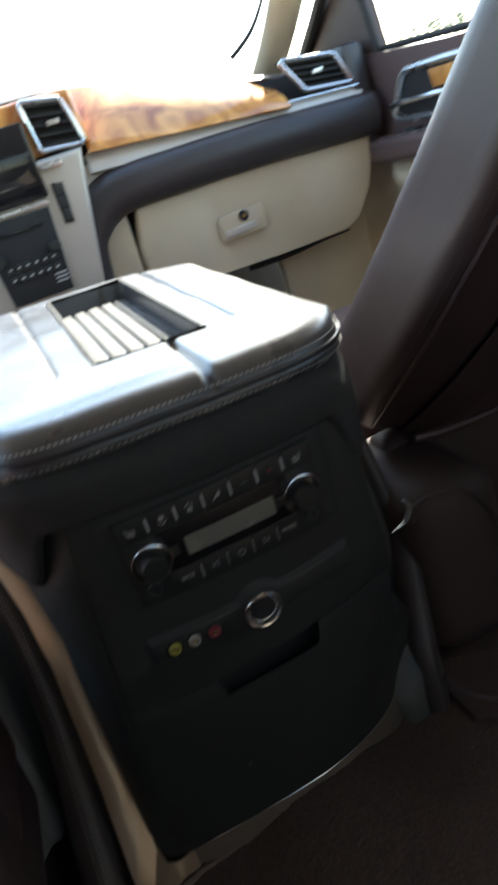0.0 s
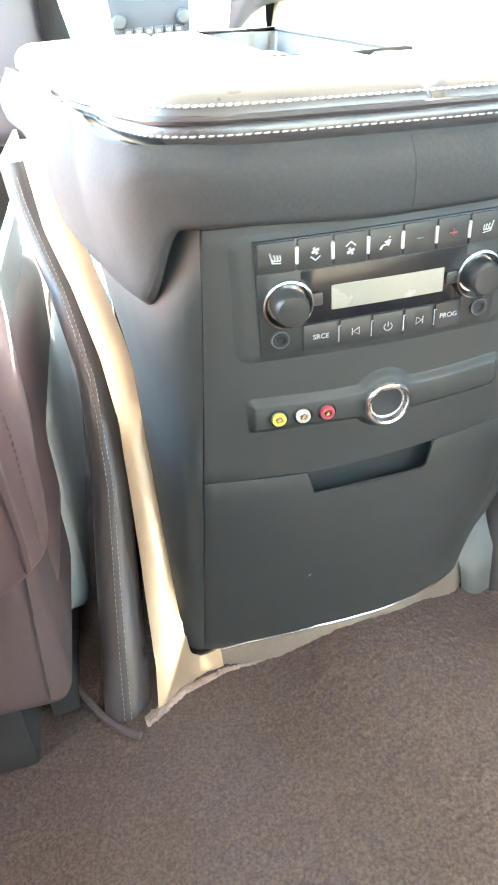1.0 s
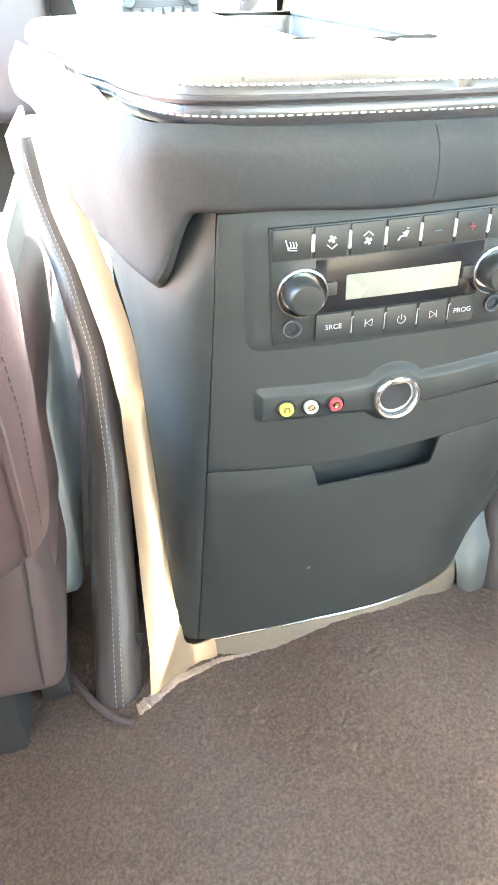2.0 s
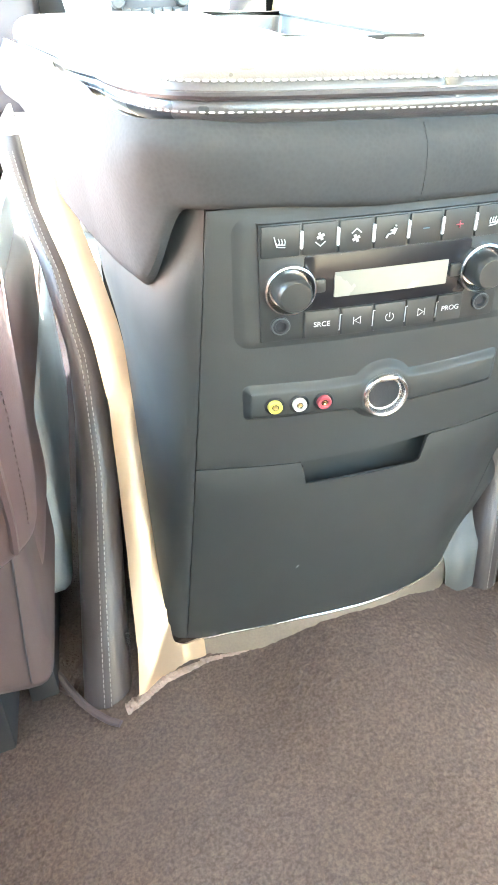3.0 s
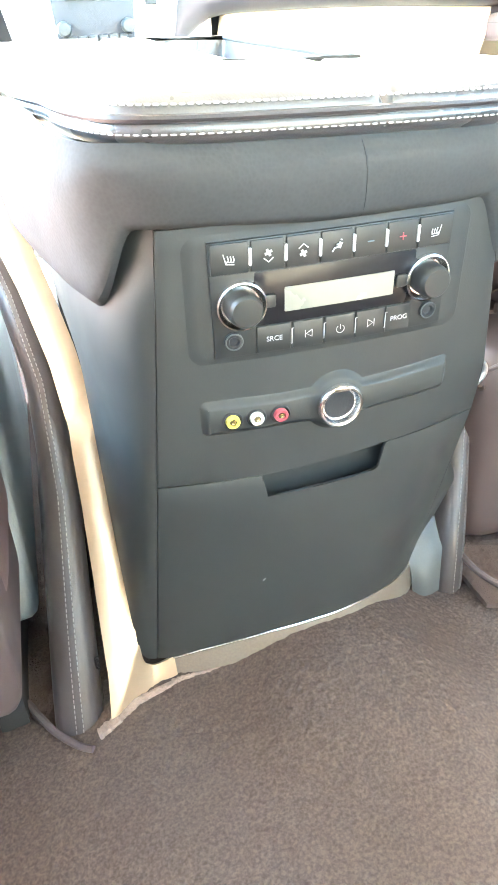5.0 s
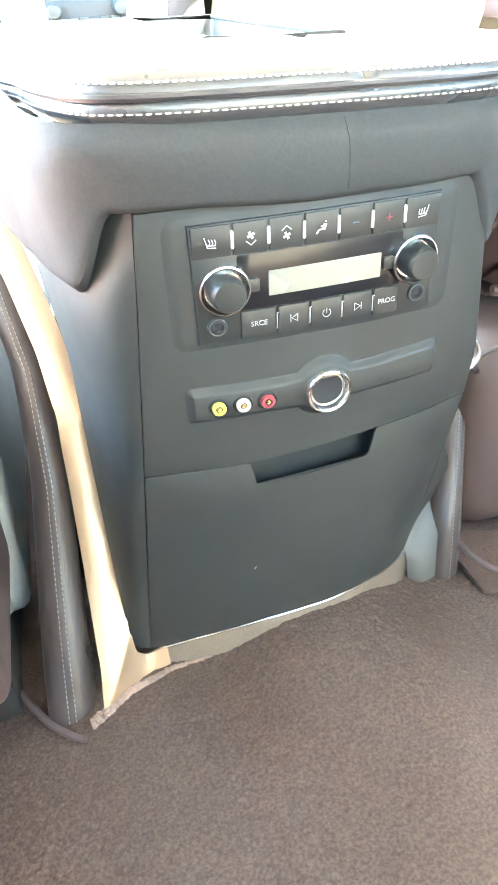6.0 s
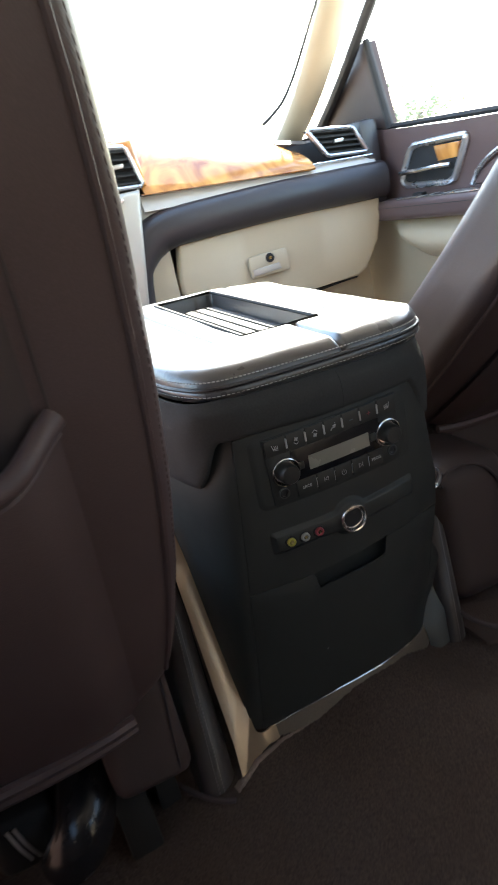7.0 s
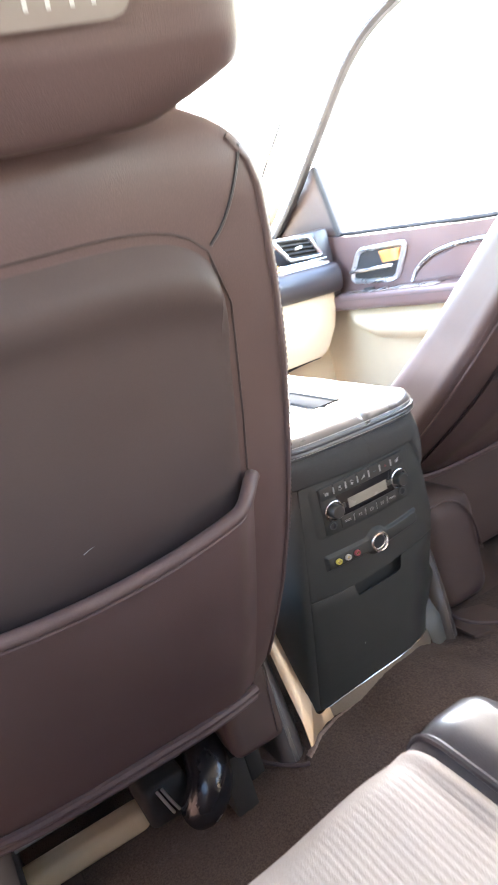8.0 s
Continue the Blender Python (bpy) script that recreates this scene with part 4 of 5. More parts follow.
driver, dat = front_seat("driver_seat", "brown leather front seat with map pocket and headrest", -0.450, -0.040, 0.20, 24.5, 0.220)
passenger, pat = front_seat("passenger_seat", "brown leather front passenger seat, reclined", 0.480, 0.322, 0.205, 47.5, 0.240)
part("recliner_cover", box(-0.314, -0.233, -0.034, 0.14, 0.126, 0.266, 0.018, 4), BRPLAST, driver, "brown plastic hinge cover")
part("recliner_cover", box(0.212, 0.336, 0.150, 0.36, 0.0, 0.226, 0.045, 6), BRPLAST, passenger, "brown plastic hinge cover")
part("inner_valance", warp(plate([(0.085, 0.10), (0.29, -0.04), (0.78, -0.12), (0.78, 0.36), (0.16, 0.36), (0.09, 0.22)], 0, 0.010, 0.003, 2), lambda x, y, z: (-0.2445 - y, x, z)), mat("grey_green_plastic", (0.42, 0.45, 0.44), 0.5, grain=500), driver, "grey-green plastic side valance")
part("inner_slide", box(-0.275, -0.250, 0.06, 0.50, 0.0, 0.19, 0.004), RUBBER, driver)
part("scuff", tube([(-0.4382, -0.2362, 0.5570), (-0.4360, -0.2366, 0.5580), (-0.4326, -0.2371, 0.5594), (-0.4262, -0.2373, 0.5608)], lambda u: 0.0005 - 0.0003 * u, 6), GREYPLAST, driver, "small pale scuff")
part("cover_seam", tube([(-0.2390, -0.0328, 0.250), (-0.2405, -0.0348, 0.23), (-0.2450, -0.0350, 0.18), (-0.248, -0.0346, 0.140)], 0.0008, 5), LEATHER_D, driver)
part("cover_lip", tube(spline([(0.206, 0.150, 0.212), (0.224, 0.147, 0.226), (0.258, 0.146, 0.227), (0.292, 0.146, 0.206), (0.314, 0.147, 0.165), (0.324, 0.149, 0.10)], 24), 0.0024, 8), BRPLAST, passenger, "raised lip on the hinge cover")
# sun glint at the lip's end, modelled as a bright metal crescent
part("lip_glint", tube(spline([(0.208, 0.145, 0.240), (0.2125, 0.1445, 0.228), (0.205, 0.1445, 0.215), (0.188, 0.145, 0.209)], 14), lambda u: 0.0007 + 0.0026 * math.sin(math.pi * u), 8), SATIN, passenger, "sun glint on the end of the cover lip, shaped as a bright crescent")
# arm added to carry the glint crescent
part("glint_arm", tube([(0.2105, 0.1455, 0.212), (0.226, 0.165, 0.196), (0.24, 0.19, 0.18)], 0.003, 8), BRPLAST, passenger)
part("lower_cover", box(0.262, 0.76, 0.275, 0.33, 0.015, 0.235, 0.02, 4), BRPLAST, passenger, "brown plastic lower cover")
for ob, sx, yy in ((driver, -0.464, 0.0), (passenger, 0.508, 0.322)):
    for k in (-1, 1):
        part("rail", box(sx + k * 0.16 - 0.018, sx + k * 0.16 + 0.018, yy + 0.02, yy + 0.5, 0.005, 0.10, 0.004), RUBBER, ob)

# black rail end cap under the driver seat
cap = thing("rail_cap", "black plastic seat rail cap below the driver seat", "cap")
part("shell", tube(spline([(-0.345, 0.10, 0.138), (-0.338, 0.035, 0.134), (-0.348, -0.006, 0.116), (-0.368, -0.018, 0.094), (-0.386, -0.010, 0.078)], 24), lambda u: 0.021 + 0.010 * math.sin(math.pi * u) ** 0.8, 20), CAPBLACK, cap)
part("bracket", box(-0.440, -0.375, 0.0, 0.10, 0.078, 0.14, 0.014, 4), DARKHOLE, cap)
part("wire", tube(spline([(-0.412, -0.002, 0.135), (-0.406, -0.006, 0.115), (-0.399, -0.004, 0.095)], 8), 0.0022, 6), SATIN, cap)
part("wire", tube(spline([(-0.419, -0.002, 0.135), (-0.413, -0.006, 0.115), (-0.407, -0.004, 0.095)], 8), 0.0022, 6), SATIN, cap)
sill = part("rail_trim", box(-0.90, -0.425, 0.105, 0.15, 0.0, 0.036, 0.016, 5), BEIGE)
tagged(sill, "beige plastic trim strip on the floor under the driver seat", "trim strip")

# floor mat with a bound edge beside the driver seat
fm = thing("floor_mat", "brown carpet mat with a purple-brown bound edge", "floor mat")
part("mat", grid(lambda u, v: (-0.30 + 0.085 * u + 0.015 * v, 0.115 - 0.09 * u + 0.06 * v, 0.006 + floor_z(-0.25, 0)), 8, 8, 0.006), CARPET, fm)
part("edging", tube(spline([(-0.290, 0.098, 0.022), (-0.254, 0.078, 0.025), (-0.242, 0.058, 0.026), (-0.228, 0.034, 0.027), (-0.211, 0.014, 0.029), (-0.200, 0.006, 0.030)], 24), 0.0032, 8), PURPLE, fm, "bound edge")

# the matching mat in front of the passenger seat, its corner only
fp = thing("floor_mat", "brown carpet mat corner beside the passenger seat", "floor mat")
part("mat", grid(lambda u, v: (0.190 + 0.10 * u, 0.062 + 0.10 * v - 0.03 * u, floor_z(0.190 + 0.10 * u, 0.1) + 0.012 - 0.010 * u), 10, 8, 0.006), CARPET, fp)
part("edging", tube(spline([(0.190, 0.150, 0.036), (0.189, 0.112, 0.036), (0.192, 0.086, 0.034), (0.204, 0.066, 0.030), (0.235, 0.050, 0.020), (0.280, 0.036, 0.010)], 30), 0.0034, 8), PURPLE, fp, "bound edge")

# second-row seat
rs = thing("rear_seat", "second-row leather seat with ribbed pale insert and dark bolsters", "car seat")


def cushion(u, v):
    x = -0.735 + 0.555 * u
    t = v
    # front face rising, rolling over, then running back
    if t < 0.35:
        k = t / 0.35
        y, z = -0.380 + 0.012 * (1 - k), 0.12 + 0.210 * k
    elif t < 0.6:
        k = (t - 0.35) / 0.25 * math.pi / 2
        y, z = -0.380 - 0.055 * (1 - math.cos(k)), 0.330 + 0.055 * math.sin(k)
    else:
        k = (t - 0.6) / 0.4
        y, z = -0.435 - 0.50 * k, 0.385 - 0.035 * k
    bol = smooth(0.76, 0.86, u) + smooth(0.24, 0.14, u)
    edge = smooth(0, 0.10, min(u, 1 - u)) ** 0.5
    z += 0.022 * bol * smooth(0.3, 0.55, t) - 0.10 * (1 - edge) * smooth(0.2, 0.5, t)
    y -= 0.03 * (1 - edge) + 0.025 * smooth(0.75, 0.30, u)
    return (x, y, z)


part("cushion", grid(cushion, 70, 60, 0.004), LEATHER_R, rs, "dark brown leather cushion")


def insert(u, v):
    uu = 0.205 + 0.60 * u
    x, y, z = cushion(uu, 0.40 + 0.60 * v)
    n = Vector((0, 1, 0)).lerp(Vector((0, 0, 1)), smooth(0.35, 0.6, 0.40 + 0.6 * v)).normalized()
    h = 0.004 + smooth(0.18, 0.42, v) * (0.0005 + 0.0004 * noise.noise((u * 9, v * 5, 1))) * abs(math.sin(math.pi * 58 * u + 0.5 * noise.noise((u * 6, v * 3, 4)))) + 0.003 * noise.noise((u * 4, v * 4, 9)) - 0.005 * (1 - smooth(0, 0.03, min(u, 1 - u, v)))
    return (x, y + n.y * h, z + n.z * h)


part("insert", grid(insert, 250, 40, 0.003), SEATGREY, rs, "ribbed pale leather insert")
part("bolster_piping", tube([tuple(Vector(cushion(0.815, t)) + Vector((0, 0.002, 0.004))) for t in np.linspace(0.30, 0.98, 40)], 0.0035, 8), LEATHER_D, rs)
part("backrest", box(-0.735, -0.18, -1.12, -0.95, 0.33, 0.95, 0.05, 4), LEATHER, rs)
part("base", box(-0.70, -0.21, -0.92, -0.46, 0.025, 0.20, 0.02), RUBBER, rs)
rs.location = (0.01, -0.01, -0.028)

# ---------- dashboard ----------
dash = thing("dashboard", "dashboard with burl wood trim, dark leather band and beige glovebox", "dashboard")


def crest(x):
    return 0.783 - 0.135 * smooth(0.1, 0.9, abs(x))


def dash_top(u, v):
    x = -0.90 + 1.80 * u
    y = 1.284 + 0.61 * v
    z = crest(x) + 0.012 * math.sin(math.pi * min(1, v * 2)) - 0.05 * v - 0.012 * (1 - smooth(0, 0.05, v))
    return (x, y, z)


part("top_pad", grid(dash_top, 60, 24, 0.02), LEATHER_D, dash, "dark grained dash top")


def wood(u, v):
    x = 0.205 + 0.475 * u
    z0 = 0.626 - 0.038 * u
    z1 = crest(x) - 0.012
    z1 = z0 + (z1 - z0) * (1 - 0.25 * smooth(0.85, 1.0, u))
    y = 1.185 + 0.100 * v - 0.016 * math.sin(math.pi * v)
    return (x, y, z0 + (z1 - z0) * v)


part("wood_trim", grid(wood, 40, 14, 0.006), WOOD, dash, "glossy burl wood trim")
part("wood_trim", grid(lambda u, v: (-0.205 - 0.60 * u, 1.205 + 0.055 * v - 0.014 * math.sin(math.pi * v), 0.626 - 0.03 * u + 0.10 * v), 30, 10, 0.006), WOOD, dash, "glossy burl wood trim")


def strip(u, v):
    x = 0.195 + 0.675 * u
    zt, zb = 0.624 - 0.040 * u, 0.586 - 0.030 * u
    return (x, 1.188 + 0.018 * v, zb + (zt - zb) * v)


part("silver_strip", grid(strip, 30, 6, 0.006), SILVERBEIGE, dash, "champagne strip")
part("chrome_line", tube([(0.20 + 0.665 * u, 1.200, 0.627 - 0.040 * u) for u in np.linspace(0, 1, 20)], 0.0028, 8), CHROME, dash)


def band_path(u):
    P = BANDP
    k = u * (len(P) - 1)
    i = min(int(k), len(P) - 2)
    return P[i].lerp(P[i + 1], k - i), (P[i + 1] - P[i]).normalized(), u


BANDP = spline([(0.885, 0, 0.518), (0.74, 0, 0.525), (0.56, 0, 0.533), (0.38, 0, 0.536), (0.255, 0, 0.534), (0.192, 0, 0.515), (0.154, 0, 0.462), (0.138, 0, 0.40), (0.130, 0, 0.30)], 60)


def leather_band(u, v):
    p, d, _ = band_path(u)
    n = Vector((-d.z, 0, d.x))
    h = 0.049 - 0.021 * smooth(0.62, 0.80, u)
    return (p.x - n.x * h * math.cos(math.pi * v), 1.205 - 0.045 * math.sin(math.pi * v) ** 0.7, p.z - n.z * h * math.cos(math.pi * v))


lb = part("leather_band", grid(leather_band, 70, 14, 0.004), LEATHER_D, dash, "dark leather band curving down beside the stack")
st = []
for u in np.linspace(0.0, 1, 90):
    x, y, z = leather_band(u, 0.14)
    st.append((x, y - 0.0006, z))
part("stitching", stitches(st, 0.008, 0.005, 0.0007), LEATHER, lb)
GY = 1.198
gb = part("glovebox_door", plate([(0.262, 0.492), (0.56, 0.489), (0.868, 0.474), (0.860, 0.42), (0.838, 0.36), (0.79, 0.295), (0.76, 0.278), (0.60, 0.280), (0.40, 0.286), (0.245, 0.292), (0.240, 0.40)], GY, GY + 0.03, 0.010, 4, [0.3 + 0.05 * k for k in range(11)]), BEIGE, dash, "beige glovebox door")
warp_me = gb.data
for v in warp_me.vertices:
    v.co.y -= 0.016 * math.sin(math.pi * min(1, max(0, (v.co.z - 0.27) / 0.22))) * smooth(0.24, 0.34, v.co.x) * smooth(0.88, 0.74, v.co.x)
part("filler_panel", plate([(0.155, 0.52), (0.237, 0.49), (0.233, 0.30), (0.135, 0.30)], GY + 0.004, GY + 0.03, 0.006, 3), BEIGE, dash)
latch = part("latch", plate(rrect(0.430, 0.545, 0.355, 0.412, 0.008, 4), GY - 0.0185, GY - 0.012, 0.003, 2), BEIGE, gb, "beige recessed latch plate")
part("pull_recess", plate([(0.434, 0.360), (0.520, 0.363), (0.516, 0.380), (0.438, 0.378)], GY - 0.0215, GY - 0.017, 0.003), SILVERBEIGE, latch)
part("lock", lathe([(0.0125, GY - 0.018), (0.0120, GY - 0.0215), (0.0085, GY - 0.022), (0.0060, GY - 0.020)], 0.492, 0.398, 24), RUBBER, latch, "round dark lock")
part("lock_core", lathe([(0.005, GY - 0.019), (0.0045, GY - 0.0225), (0.001, GY - 0.0225)], 0.492, 0.398, 16), BRASS, latch)


def vent(corners, y, n, label):
    """A louvred vent in a quadrilateral of (x, z) corners: upper left, upper right, lower right, lower left."""
    v = part("vent", plate(list(corners), y + 0.012, y + 0.02, 0), DARKHOLE, dash, label)
    a, b_, c, d = [Vector((x, 0, z)) for x, z in corners]
    loop = []
    for p, q in ((a, b_), (b_, c), (c, d), (d, a)):
        loop += [tuple(p.lerp(q, t) + Vector((0, y, 0))) for t in (0.06, 0.5, 0.94)]
    part("frame", tube(loop, 0.0068, 8, True, flat=0.8), SATIN, v, "satin silver frame")
    for k in range(n):
        t = (k + 0.6) / n
        p, q = a.lerp(d, t), b_.lerp(c, t)
        part("slat", warp(box(0, 1, -0.006, 0.010, -0.0022, 0.0022, 0), lambda x, yy, z: tuple(p.lerp(q, 0.05 + 0.9 * x) + Vector((0, y + 0.004 + yy, z - yy * 0.35)))), RUBBER, v)
    m = a.lerp(c, 0.5)
    part("tab", box(m.x - 0.012, m.x + 0.014, y - 0.009, y + 0.004, m.z - 0.004, m.z + 0.006, 0.002), SATIN, v)
    return v


vent([(0.682, 0.684), (0.820, 0.668), (0.856, 0.598), (0.732, 0.610)], 1.205, 5, "right-hand louvred vent in a silver frame")
vent([(0.096, 0.750), (0.178, 0.738), (0.200, 0.646), (0.106, 0.654)], 1.152, 5, "centre louvred vent")
vent([(-0.178, 0.738), (-0.096, 0.750), (-0.106, 0.654), (-0.200, 0.646)], 1.152, 5, "centre louvred vent")
part("dash_end", box(0.84, 0.90, 1.20, 1.8, 0.44, 0.68, 0.02), LEATHER_D, dash)
# centre stack
part("corner_panel", plate([(0.150, 0.606), (0.330, 0.600), (0.330, 0.545), (0.210, 0.505), (0.150, 0.40)], 1.209, 1.222, 0.003, 2), SILVERBEIGE, dash, "champagne panel beside the stack")
part("stack_surround", plate([(-0.185, 0.640), (0.185, 0.640), (0.118, 0.30), (-0.118, 0.30)][::-1], 1.135, 1.20, 0.012, 4, [-0.1, 0, 0.1]), SILVERBEIGE, dash, "champagne centre stack")
part("stack_wood", plate([(-0.205, 0.755), (0.205, 0.755), (0.215, 0.645), (-0.215, 0.645)][::-1], 1.172, 1.25, 0.008, 3), WOOD, dash, "burl wood around the vents")
part("screen", plate(rrect(-0.086, 0.086, 0.570, 0.715, 0.006, 3)[::-1], 1.122, 1.15, 0.004, 2), GLOSSBLACK, dash, "dark navigation screen")
part("silver_bar", box(-0.080, 0.080, 1.119, 1.14, 0.556, 0.566, 0.002), SATIN, dash)
rad = part("radio_face", plate([(-0.076, 0.552), (0.076, 0.552), (0.064, 0.385), (-0.064, 0.385)][::-1], 1.120, 1.15, 0.004, 2), RUBBER, dash, "dark grey radio and climate face")
part("disc_slot", box(-0.05, 0.05, 1.117, 1.13, 0.522, 0.528, 0.001), GLOSSBLACK, rad)
for r_ in range(2):
    for k in range(6):
        part("button", box(-0.052 + k * 0.0185, -0.037 + k * 0.0185, 1.116, 1.125, 0.452 - r_ * 0.022, 0.466 - r_ * 0.022, 0.0015), PLASTIC_B, rad)
        part("label_bar", box(-0.048 + k * 0.0185, -0.041 + k * 0.0185, 1.1153, 1.1163, 0.457 - r_ * 0.022, 0.461 - r_ * 0.022, 0), WHITEP, rad)
for sx in (-0.058, 0.058):
    part("knob", lathe([(0.013, 1.122), (0.0125, 1.106), (0.010, 1.102), (0.001, 1.101)], sx, 0.478, 24), PLASTIC_B, rad)
for k in range(3):
    part("label_bar", box(0.036, 0.062, 1.1188, 1.1208, 0.405 + k * 0.008, 0.409 + k * 0.008, 0), WHITEP, rad)
sw = part("switch_strip", plate([(0.098, 0.592), (0.121, 0.588), (0.117, 0.508), (0.097, 0.510)][::-1], 1.129, 1.14, 0.002), RUBBER, dash, "strip of small dark switches")
for k in range(3):
    part("switch", box(0.101, 0.1155, 1.1265, 1.132, 0.517 + k * 0.026, 0.536 + k * 0.026, 0.0015), PLASTIC_B, sw)
part("lever", box(0.088, 0.135, 1.118, 1.14, 0.618, 0.630, 0.003), SATIN, dash)
part("lower_shell", box(-0.86, -0.20, 1.22, 1.55, 0.28, 0.63, 0.03, 3), LEATHER_D, dash)
part("back_shell", box(-0.88, 0.86, 1.28, 1.75, 0.30, 0.66, 0.02), RUBBER, dash)
part("footwell_panel", box(0.60, 0.86, 1.30, 1.34, -0.05, 0.29, 0.01), BEIGE, dash, "beige kick panel")
part("footwell_pipe", tube(spline([(0.50, 1.27, 0.262), (0.60, 1.255, 0.262), (0.70, 1.25, 0.270), (0.78, 1.25, 0.272)], 16), 0.007, 8), RUBBER, dash)

# ---------- front passenger door ----------
DX = 0.93
door = thing("door_1", "front passenger door with brown upper, beige lower trim and armrest", "door", kind="structure")


def on_door(bm):
    return warp(bm, lambda x, y, z: (DX + y, x, z))


part("upper_trim", on_door(plate([(1.62, 0.44), (1.62, 0.675), (1.42, 0.668), (1.20, 0.640), (0.94, 0.618), (0.55, 0.600), (0.0, 0.585), (-0.08, 0.585), (-0.08, 0.42), (0.5, 0.425)], -0.012, 0.05, 0.012, 4, [0.2, 0.5, 0.8, 1.0, 1.3])), LEATHER_T, door, "brown upper door trim")
part("sail_panel", on_door(plate([(1.58, 0.672), (1.44, 0.762), (1.285, 0.872), (1.238, 0.868), (1.192, 0.640)], -0.008, 0.03, 0.006, 3)), BRPLAST, door, "brown mirror sail panel")
part("lower_trim", on_door(plate([(1.62, 0.44), (-0.08, 0.42), (-0.08, -0.12), (1.62, -0.12)], 0.0, 0.05, 0.006, 3)), BEIGE, door, "beige lower door trim")


def pocket_bulge(u, v):
    yy = 1.24 - 0.62 * u
    low = 0.30 + 0.07 * (1 - smooth(0, 0.35, u)) - 0.0 * u
    z = 0.405 + (low - 0.405) * v
    return (DX - 0.055 * math.sin(math.pi * min(1, 0.15 + 0.85 * (1 - v))) * smooth(0, 0.2, u) - 0.002, yy, z)


part("door_bin", grid(pocket_bulge, 30, 16, 0.004), BEIGE, door, "beige bulge below the armrest")
arm = part("armrest", box(DX - 0.075, DX, 0.35, 1.238, 0.404, 0.458, 0.02, 4), LEATHER_T, door, "brown padded armrest")
part("arm_seam", tube([(DX - 0.0745, y, 0.440) for y in np.linspace(0.4, 1.21, 12)], 0.0012, 5), LEATHER_D, arm)
part("switch_plate", box(DX - 0.065, DX - 0.02, 0.72, 1.12, 0.4575, 0.461, 0.002), SATIN, arm)
part("switch", box(DX - 0.052, DX - 0.034, 1.02, 1.06, 0.46, 0.468, 0.003), RUBBER, arm)
hb = spline([(y, 0, z) for y, z in ((1.128, 0.487), (1.140, 0.497), (1.138, 0.515), (1.095, 0.568), (1.075, 0.581), (1.05, 0.584), (0.885, 0.583), (0.866, 0.578), (0.868, 0.566), (0.915, 0.498), (0.935, 0.485), (0.96, 0.481), (1.05, 0.483), (1.115, 0.486))], 84)
hd = part("handle_bezel", on_door(tube([(p.x, -0.016, p.z) for p in hb], 0.0085, 8, True)), SATIN, door, "silver door handle surround")
part("cup", on_door(plate([(p.x, p.z) for p in hb[::3]], -0.0145, 0.0, 0)), RUBBER, hd)
part("lever", on_door(tube(spline([(1.135, -0.026, 0.520), (1.06, -0.034, 0.522), (0.97, -0.030, 0.524), (0.925, -0.022, 0.522)], 16), 0.0085, 8, flat=0.8)), CHROME, hd, "chrome lever")
part("wood_insert", on_door(plate([(0.985, 0.572), (0.882, 0.571), (0.902, 0.536), (0.975, 0.534)], -0.020, -0.012, 0.002)), WOOD, hd)
part("pull_arc", on_door(tube(spline([(0.862, -0.014, 0.468), (0.835, -0.018, 0.495), (0.79, -0.02, 0.522), (0.72, -0.02, 0.545), (0.60, -0.018, 0.556), (0.40, -0.016, 0.552), (0.2, -0.014, 0.548)], 30), 0.006, 8)), SATIN, door, "bright curved pull trim")
part("pull_shell", on_door(plate([(0.855, 0.466), (0.82, 0.50), (0.75, 0.530), (0.65, 0.545), (0.40, 0.542), (0.2, 0.536), (0.2, 0.462)], -0.018, 0.0, 0.006, 3)), LEATHER_T, door)
fr = [(0.915, 1.60, 0.665), (0.905, 1.38, 0.785), (0.895, 1.12, 0.955), (0.875, 0.90, 1.085), (0.86, 0.72, 1.145), (0.85, 0.45, 1.175), (0.85, 0.0, 1.185), (0.86, -0.08, 1.18)]
part("window_frame", tube(spline(fr, 40), 0.015, 8), RUBBER, door, "black window frame")
part("channel", tube([(0.930, 1.188, 0.640), (0.928, 1.210, 0.75), (0.926, 1.236, 0.872)], 0.011, 8), RUBBER, door)
part("belt_seal", tube([(0.935, 1.60, 0.680), (0.935, 1.20, 0.645), (0.935, 0.55, 0.606), (0.935, -0.08, 0.590)], 0.008, 6), RUBBER, door)
pillar = part("trim_1", tube(spline([(0.795, 1.62, 0.640), (0.805, 1.38, 0.790), (0.790, 1.12, 0.965), (0.765, 0.90, 1.10), (0.74, 0.72, 1.175), (0.72, 0.60, 1.20)], 40), 0.048, 12, flat=0.55), BEIGE)
tagged(pillar, "beige windscreen pillar trim", "pillar trim", kind="structure")
pl2 = part("trim_2", tube(spline([(-0.79, 1.62, 0.640), (-0.80, 1.38, 0.790), (-0.79, 1.12, 0.965), (-0.765, 0.90, 1.10), (-0.74, 0.72, 1.175), (-0.72, 0.60, 1.20)], 40), 0.047, 12, flat=0.55), BEIGE)
tagged(pl2, "beige windscreen pillar trim", "pillar trim", kind="structure")

seal = part("trim_3", tube(spline([(0.642, 1.380, 0.731), (0.665, 1.37, 0.745), (0.705, 1.36, 0.775), (0.735, 1.345, 0.815), (0.755, 1.31, 0.865), (0.760, 1.22, 0.935), (0.750, 1.05, 1.035), (0.73, 0.90, 1.11)], 40), 0.0045, 8), RUBBER)
tagged(seal, "black rubber seal along the windscreen edge", "seal", kind="structure")

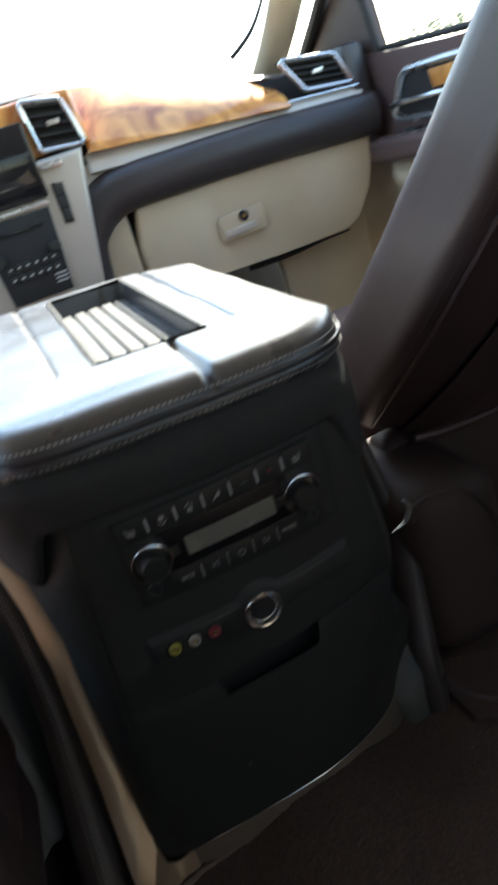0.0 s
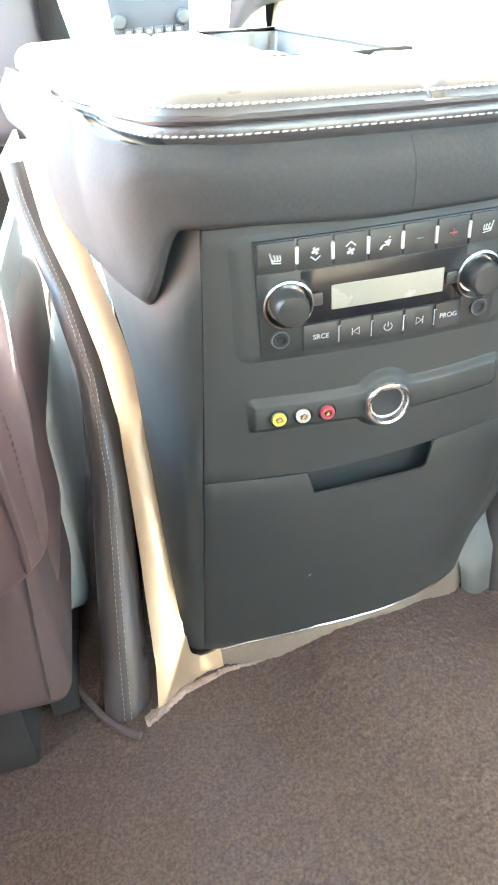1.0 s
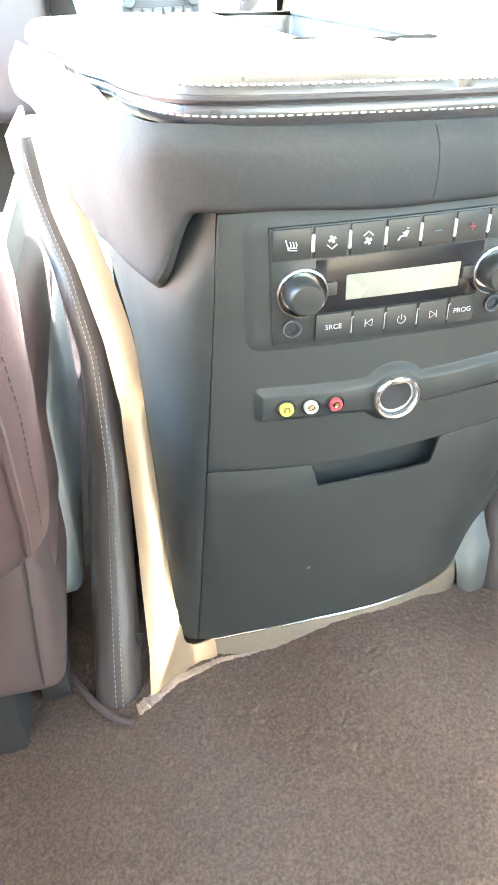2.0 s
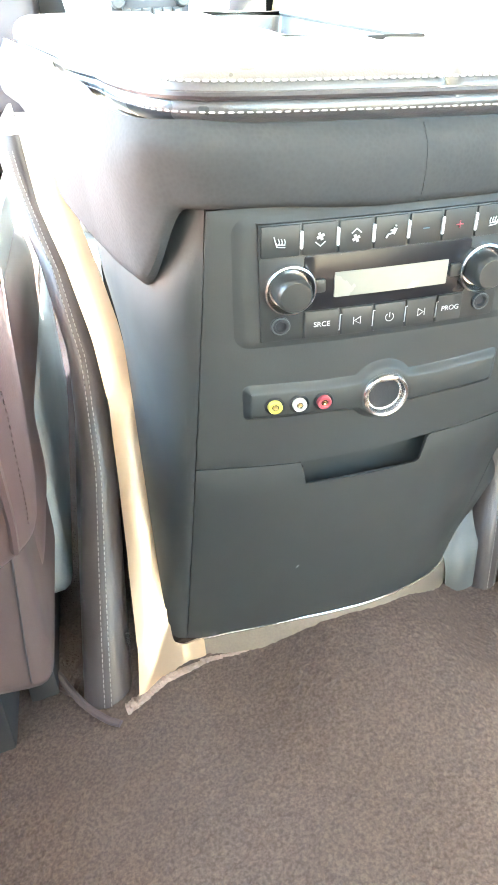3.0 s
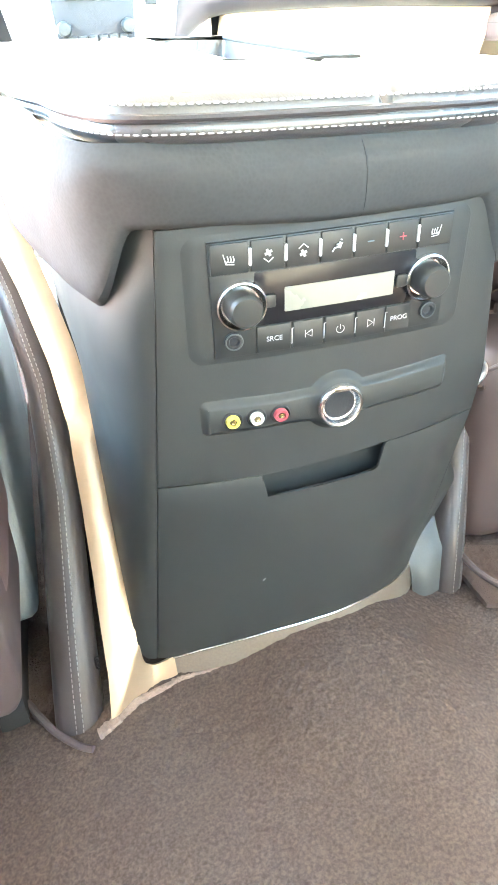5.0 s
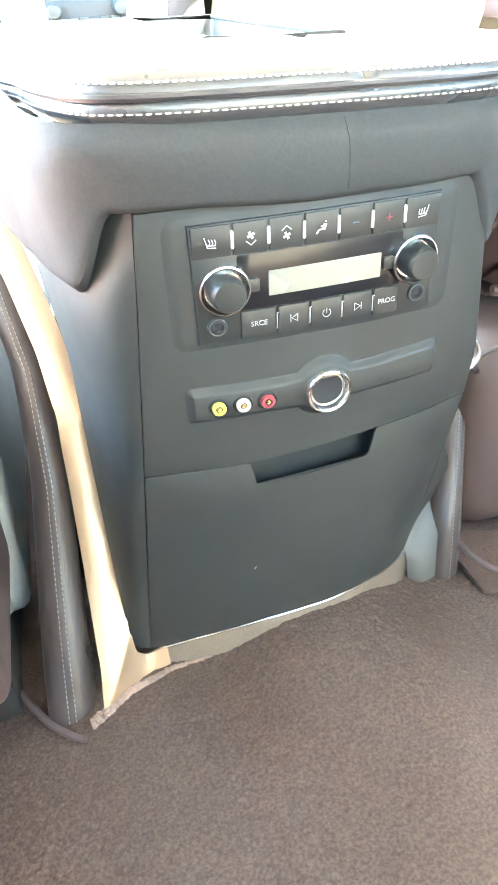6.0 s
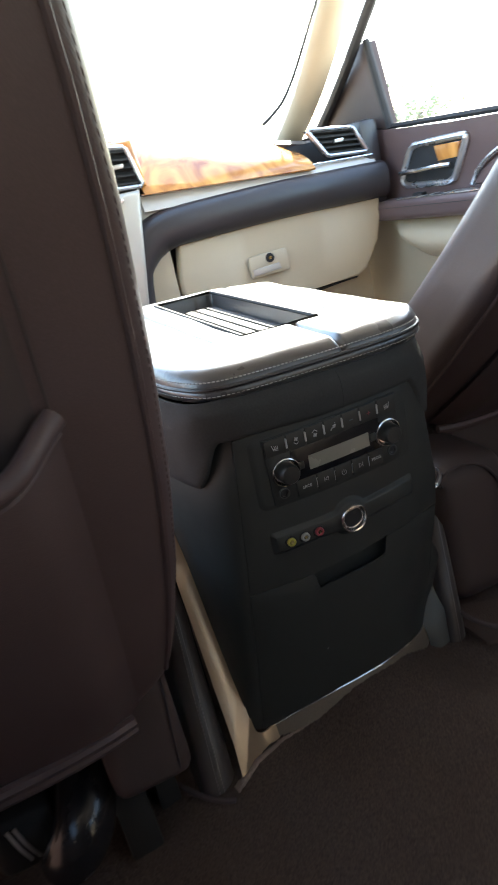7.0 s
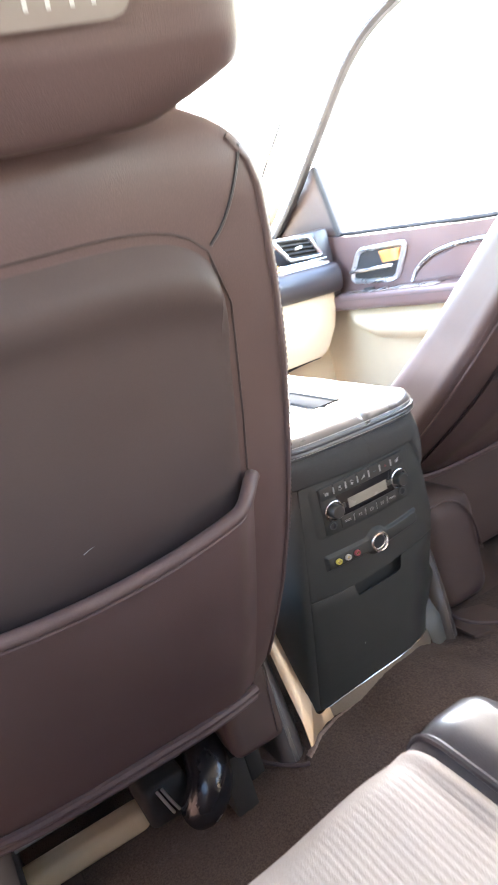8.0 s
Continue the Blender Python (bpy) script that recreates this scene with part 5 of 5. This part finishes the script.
# ---------- cabin shell ----------
roof = part("ceiling", grid(lambda u, v: (-0.90 + 1.80 * u, 0.66 - 2.32 * v, 1.185 + 0.045 * math.sin(math.pi * u)), 20, 20, -0.03), LINER)
tagged(roof, "beige fabric headliner", "headliner", kind="structure")


wl = thing("wall_left", "plain brown and beige left side of the cabin", "wall", kind="structure")
part("lower_wall", box(-0.98, -0.93, -1.65, 1.90, -0.12, 0.60, 0.01), LEATHER, wl)
part("post", box(-0.97, -0.90, -0.26, -0.08, 0.58, 1.20, 0.01), LINER, wl)
part("post", box(-0.97, -0.90, -1.65, -1.35, 0.58, 1.20, 0.01), LINER, wl)
part("header", box(-0.95, -0.86, -1.65, 0.70, 1.14, 1.21, 0.01), LINER, wl)
wr = thing("wall_right", "plain brown and beige right side of the cabin", "wall", kind="structure")
part("lower_wall", box(0.93, 0.98, -1.65, -0.085, -0.12, 0.60, 0.01), LEATHER, wr)
part("post", box(0.90, 0.97, -0.26, -0.085, 0.58, 1.20, 0.01), LINER, wr)
part("post", box(0.90, 0.97, -1.65, -1.35, 0.58, 1.20, 0.01), LINER, wr)
part("header", box(0.86, 0.95, -1.65, 0.70, 1.14, 1.21, 0.01), LINER, wr)
wb = thing("wall_rear", "plain beige rear of the cabin", "wall", kind="structure")
part("lower_wall", box(-0.97, 0.97, -1.72, -1.66, -0.12, 0.70, 0.01), LINER, wb)
part("header", box(-0.97, 0.97, -1.72, -1.66, 1.10, 1.22, 0.01), LINER, wb)
wf = part("wall_front", box(-0.97, 0.97, 1.80, 1.90, -0.12, 0.66, 0.01), RUBBER)
tagged(wf, "dark bulkhead in front of the dashboard", "bulkhead", kind="structure")


panes = []


def pane(name, f, label, glass=GLASS):
    p = part(name, grid(f, 6, 6), glass)
    p.visible_shadow = glass is not GLASS
    panes.append(p)
    return tagged(p, label, "window", kind="structure")


pane("window_1", lambda u, v: ((-0.80 + 1.60 * u) * (1 - 0.08 * v), 1.86 - 1.20 * v - 0.10 * (2 * u - 1) ** 2 * (1 - v), 0.66 + 0.545 * v), "clear windscreen")
pane("window_2", lambda u, v: (0.945 - 0.07 * v, -0.08 + (1.30 - 0.62 * v) * u, 0.59 + 0.56 * v), "clear front door window")
# out of view; its added tint dims the light on the console's left
pane("window_3", lambda u, v: (-0.945 + 0.07 * v, -0.08 + (1.30 - 0.62 * v) * u, 0.59 + 0.56 * v), "unseen front door window, tint added to cut the light from the left", SHADE)

pane("window_4", lambda u, v: (0.945 - 0.03 * v, -1.36 + 1.12 * u, 0.58 + 0.58 * v), "dark privacy glass of the rear door", TINT)
pane("window_5", lambda u, v: (-0.945 + 0.03 * v, -1.36 + 1.12 * u, 0.58 + 0.58 * v), "dark privacy glass of the rear door", TINT)
pane("window_6", lambda u, v: (-0.96 + 1.92 * u, -1.69, 0.68 + 0.44 * v), "dark privacy glass at the rear", TINT)

# the upper cabin and the dashboard stand a little higher than their drawings
RISE = Vector((0, 0.02, 0.047))
for ob in (dash, door, pillar, pl2, seal, roof, wl, wr, wb, wf, *panes):
    ob.location += RISE

# ---------- outside ----------
ground = part("ground", grid(lambda u, v: (-400 + 800 * u, -400 + 800 * v, -0.62), 40, 40), CONCRETE)
tagged(ground, "pale sunlit concrete paving round the car", "pavement", kind="structure")
yard = part("wall_1", box(11.0, 11.2, 2, 26, -0.62, 0.75, 0.02), PLASTER)
tagged(yard, "white plastered yard wall", "wall", kind="structure")


def tree(x, y, h):
    t = thing("tree", "leafy green tree behind the yard wall", "tree", (x, y, -0.62))
    rng = random.Random(int(x * 10))
    bm = tube([(0, 0, 0), (0.06, 0.03, h * 0.3), (0.0, 0.08, h * 0.55), (0.1, 0.0, h * 0.8)], lambda u: 0.13 * (1 - 0.75 * u), 10)
    tips = []
    for k in range(9):
        a = k * 2.4
        z0 = h * (0.35 + 0.05 * k)
        e = (math.cos(a) * h * 0.26, math.sin(a) * h * 0.26, z0 + h * 0.18)
        tube([(0.03, 0.04, z0), (e[0] * 0.5, e[1] * 0.5, z0 + h * 0.1), e], lambda u: 0.05 * (1 - 0.8 * u), 6, bm=bm)
        tips.append(e)
    part("trunk", bm, BARK, t)
    V, F = [], []
    for _ in range(1300):
        e = rng.choice(tips)
        c = Vector(e) + Vector((rng.gauss(0, 0.36), rng.gauss(0, 0.36), rng.gauss(0, 0.3)))
        a, b_ = Vector((rng.gauss(0, 1), rng.gauss(0, 1), rng.gauss(0, 1))).normalized() * 0.06, Vector((rng.gauss(0, 1), rng.gauss(0, 1), rng.gauss(0, 1))).normalized() * 0.035
        k = len(V)
        V += [tuple(c - a), tuple(c + b_), tuple(c + a), tuple(c - b_)]
        F.append((k, k + 1, k + 2, k + 3))
    me = bpy.data.meshes.new("crown")
    me.from_pydata(V, [], F)
    part("crown", me, LEAF, t, smooth=False)


tree(9.6, 13.2, 2.0)
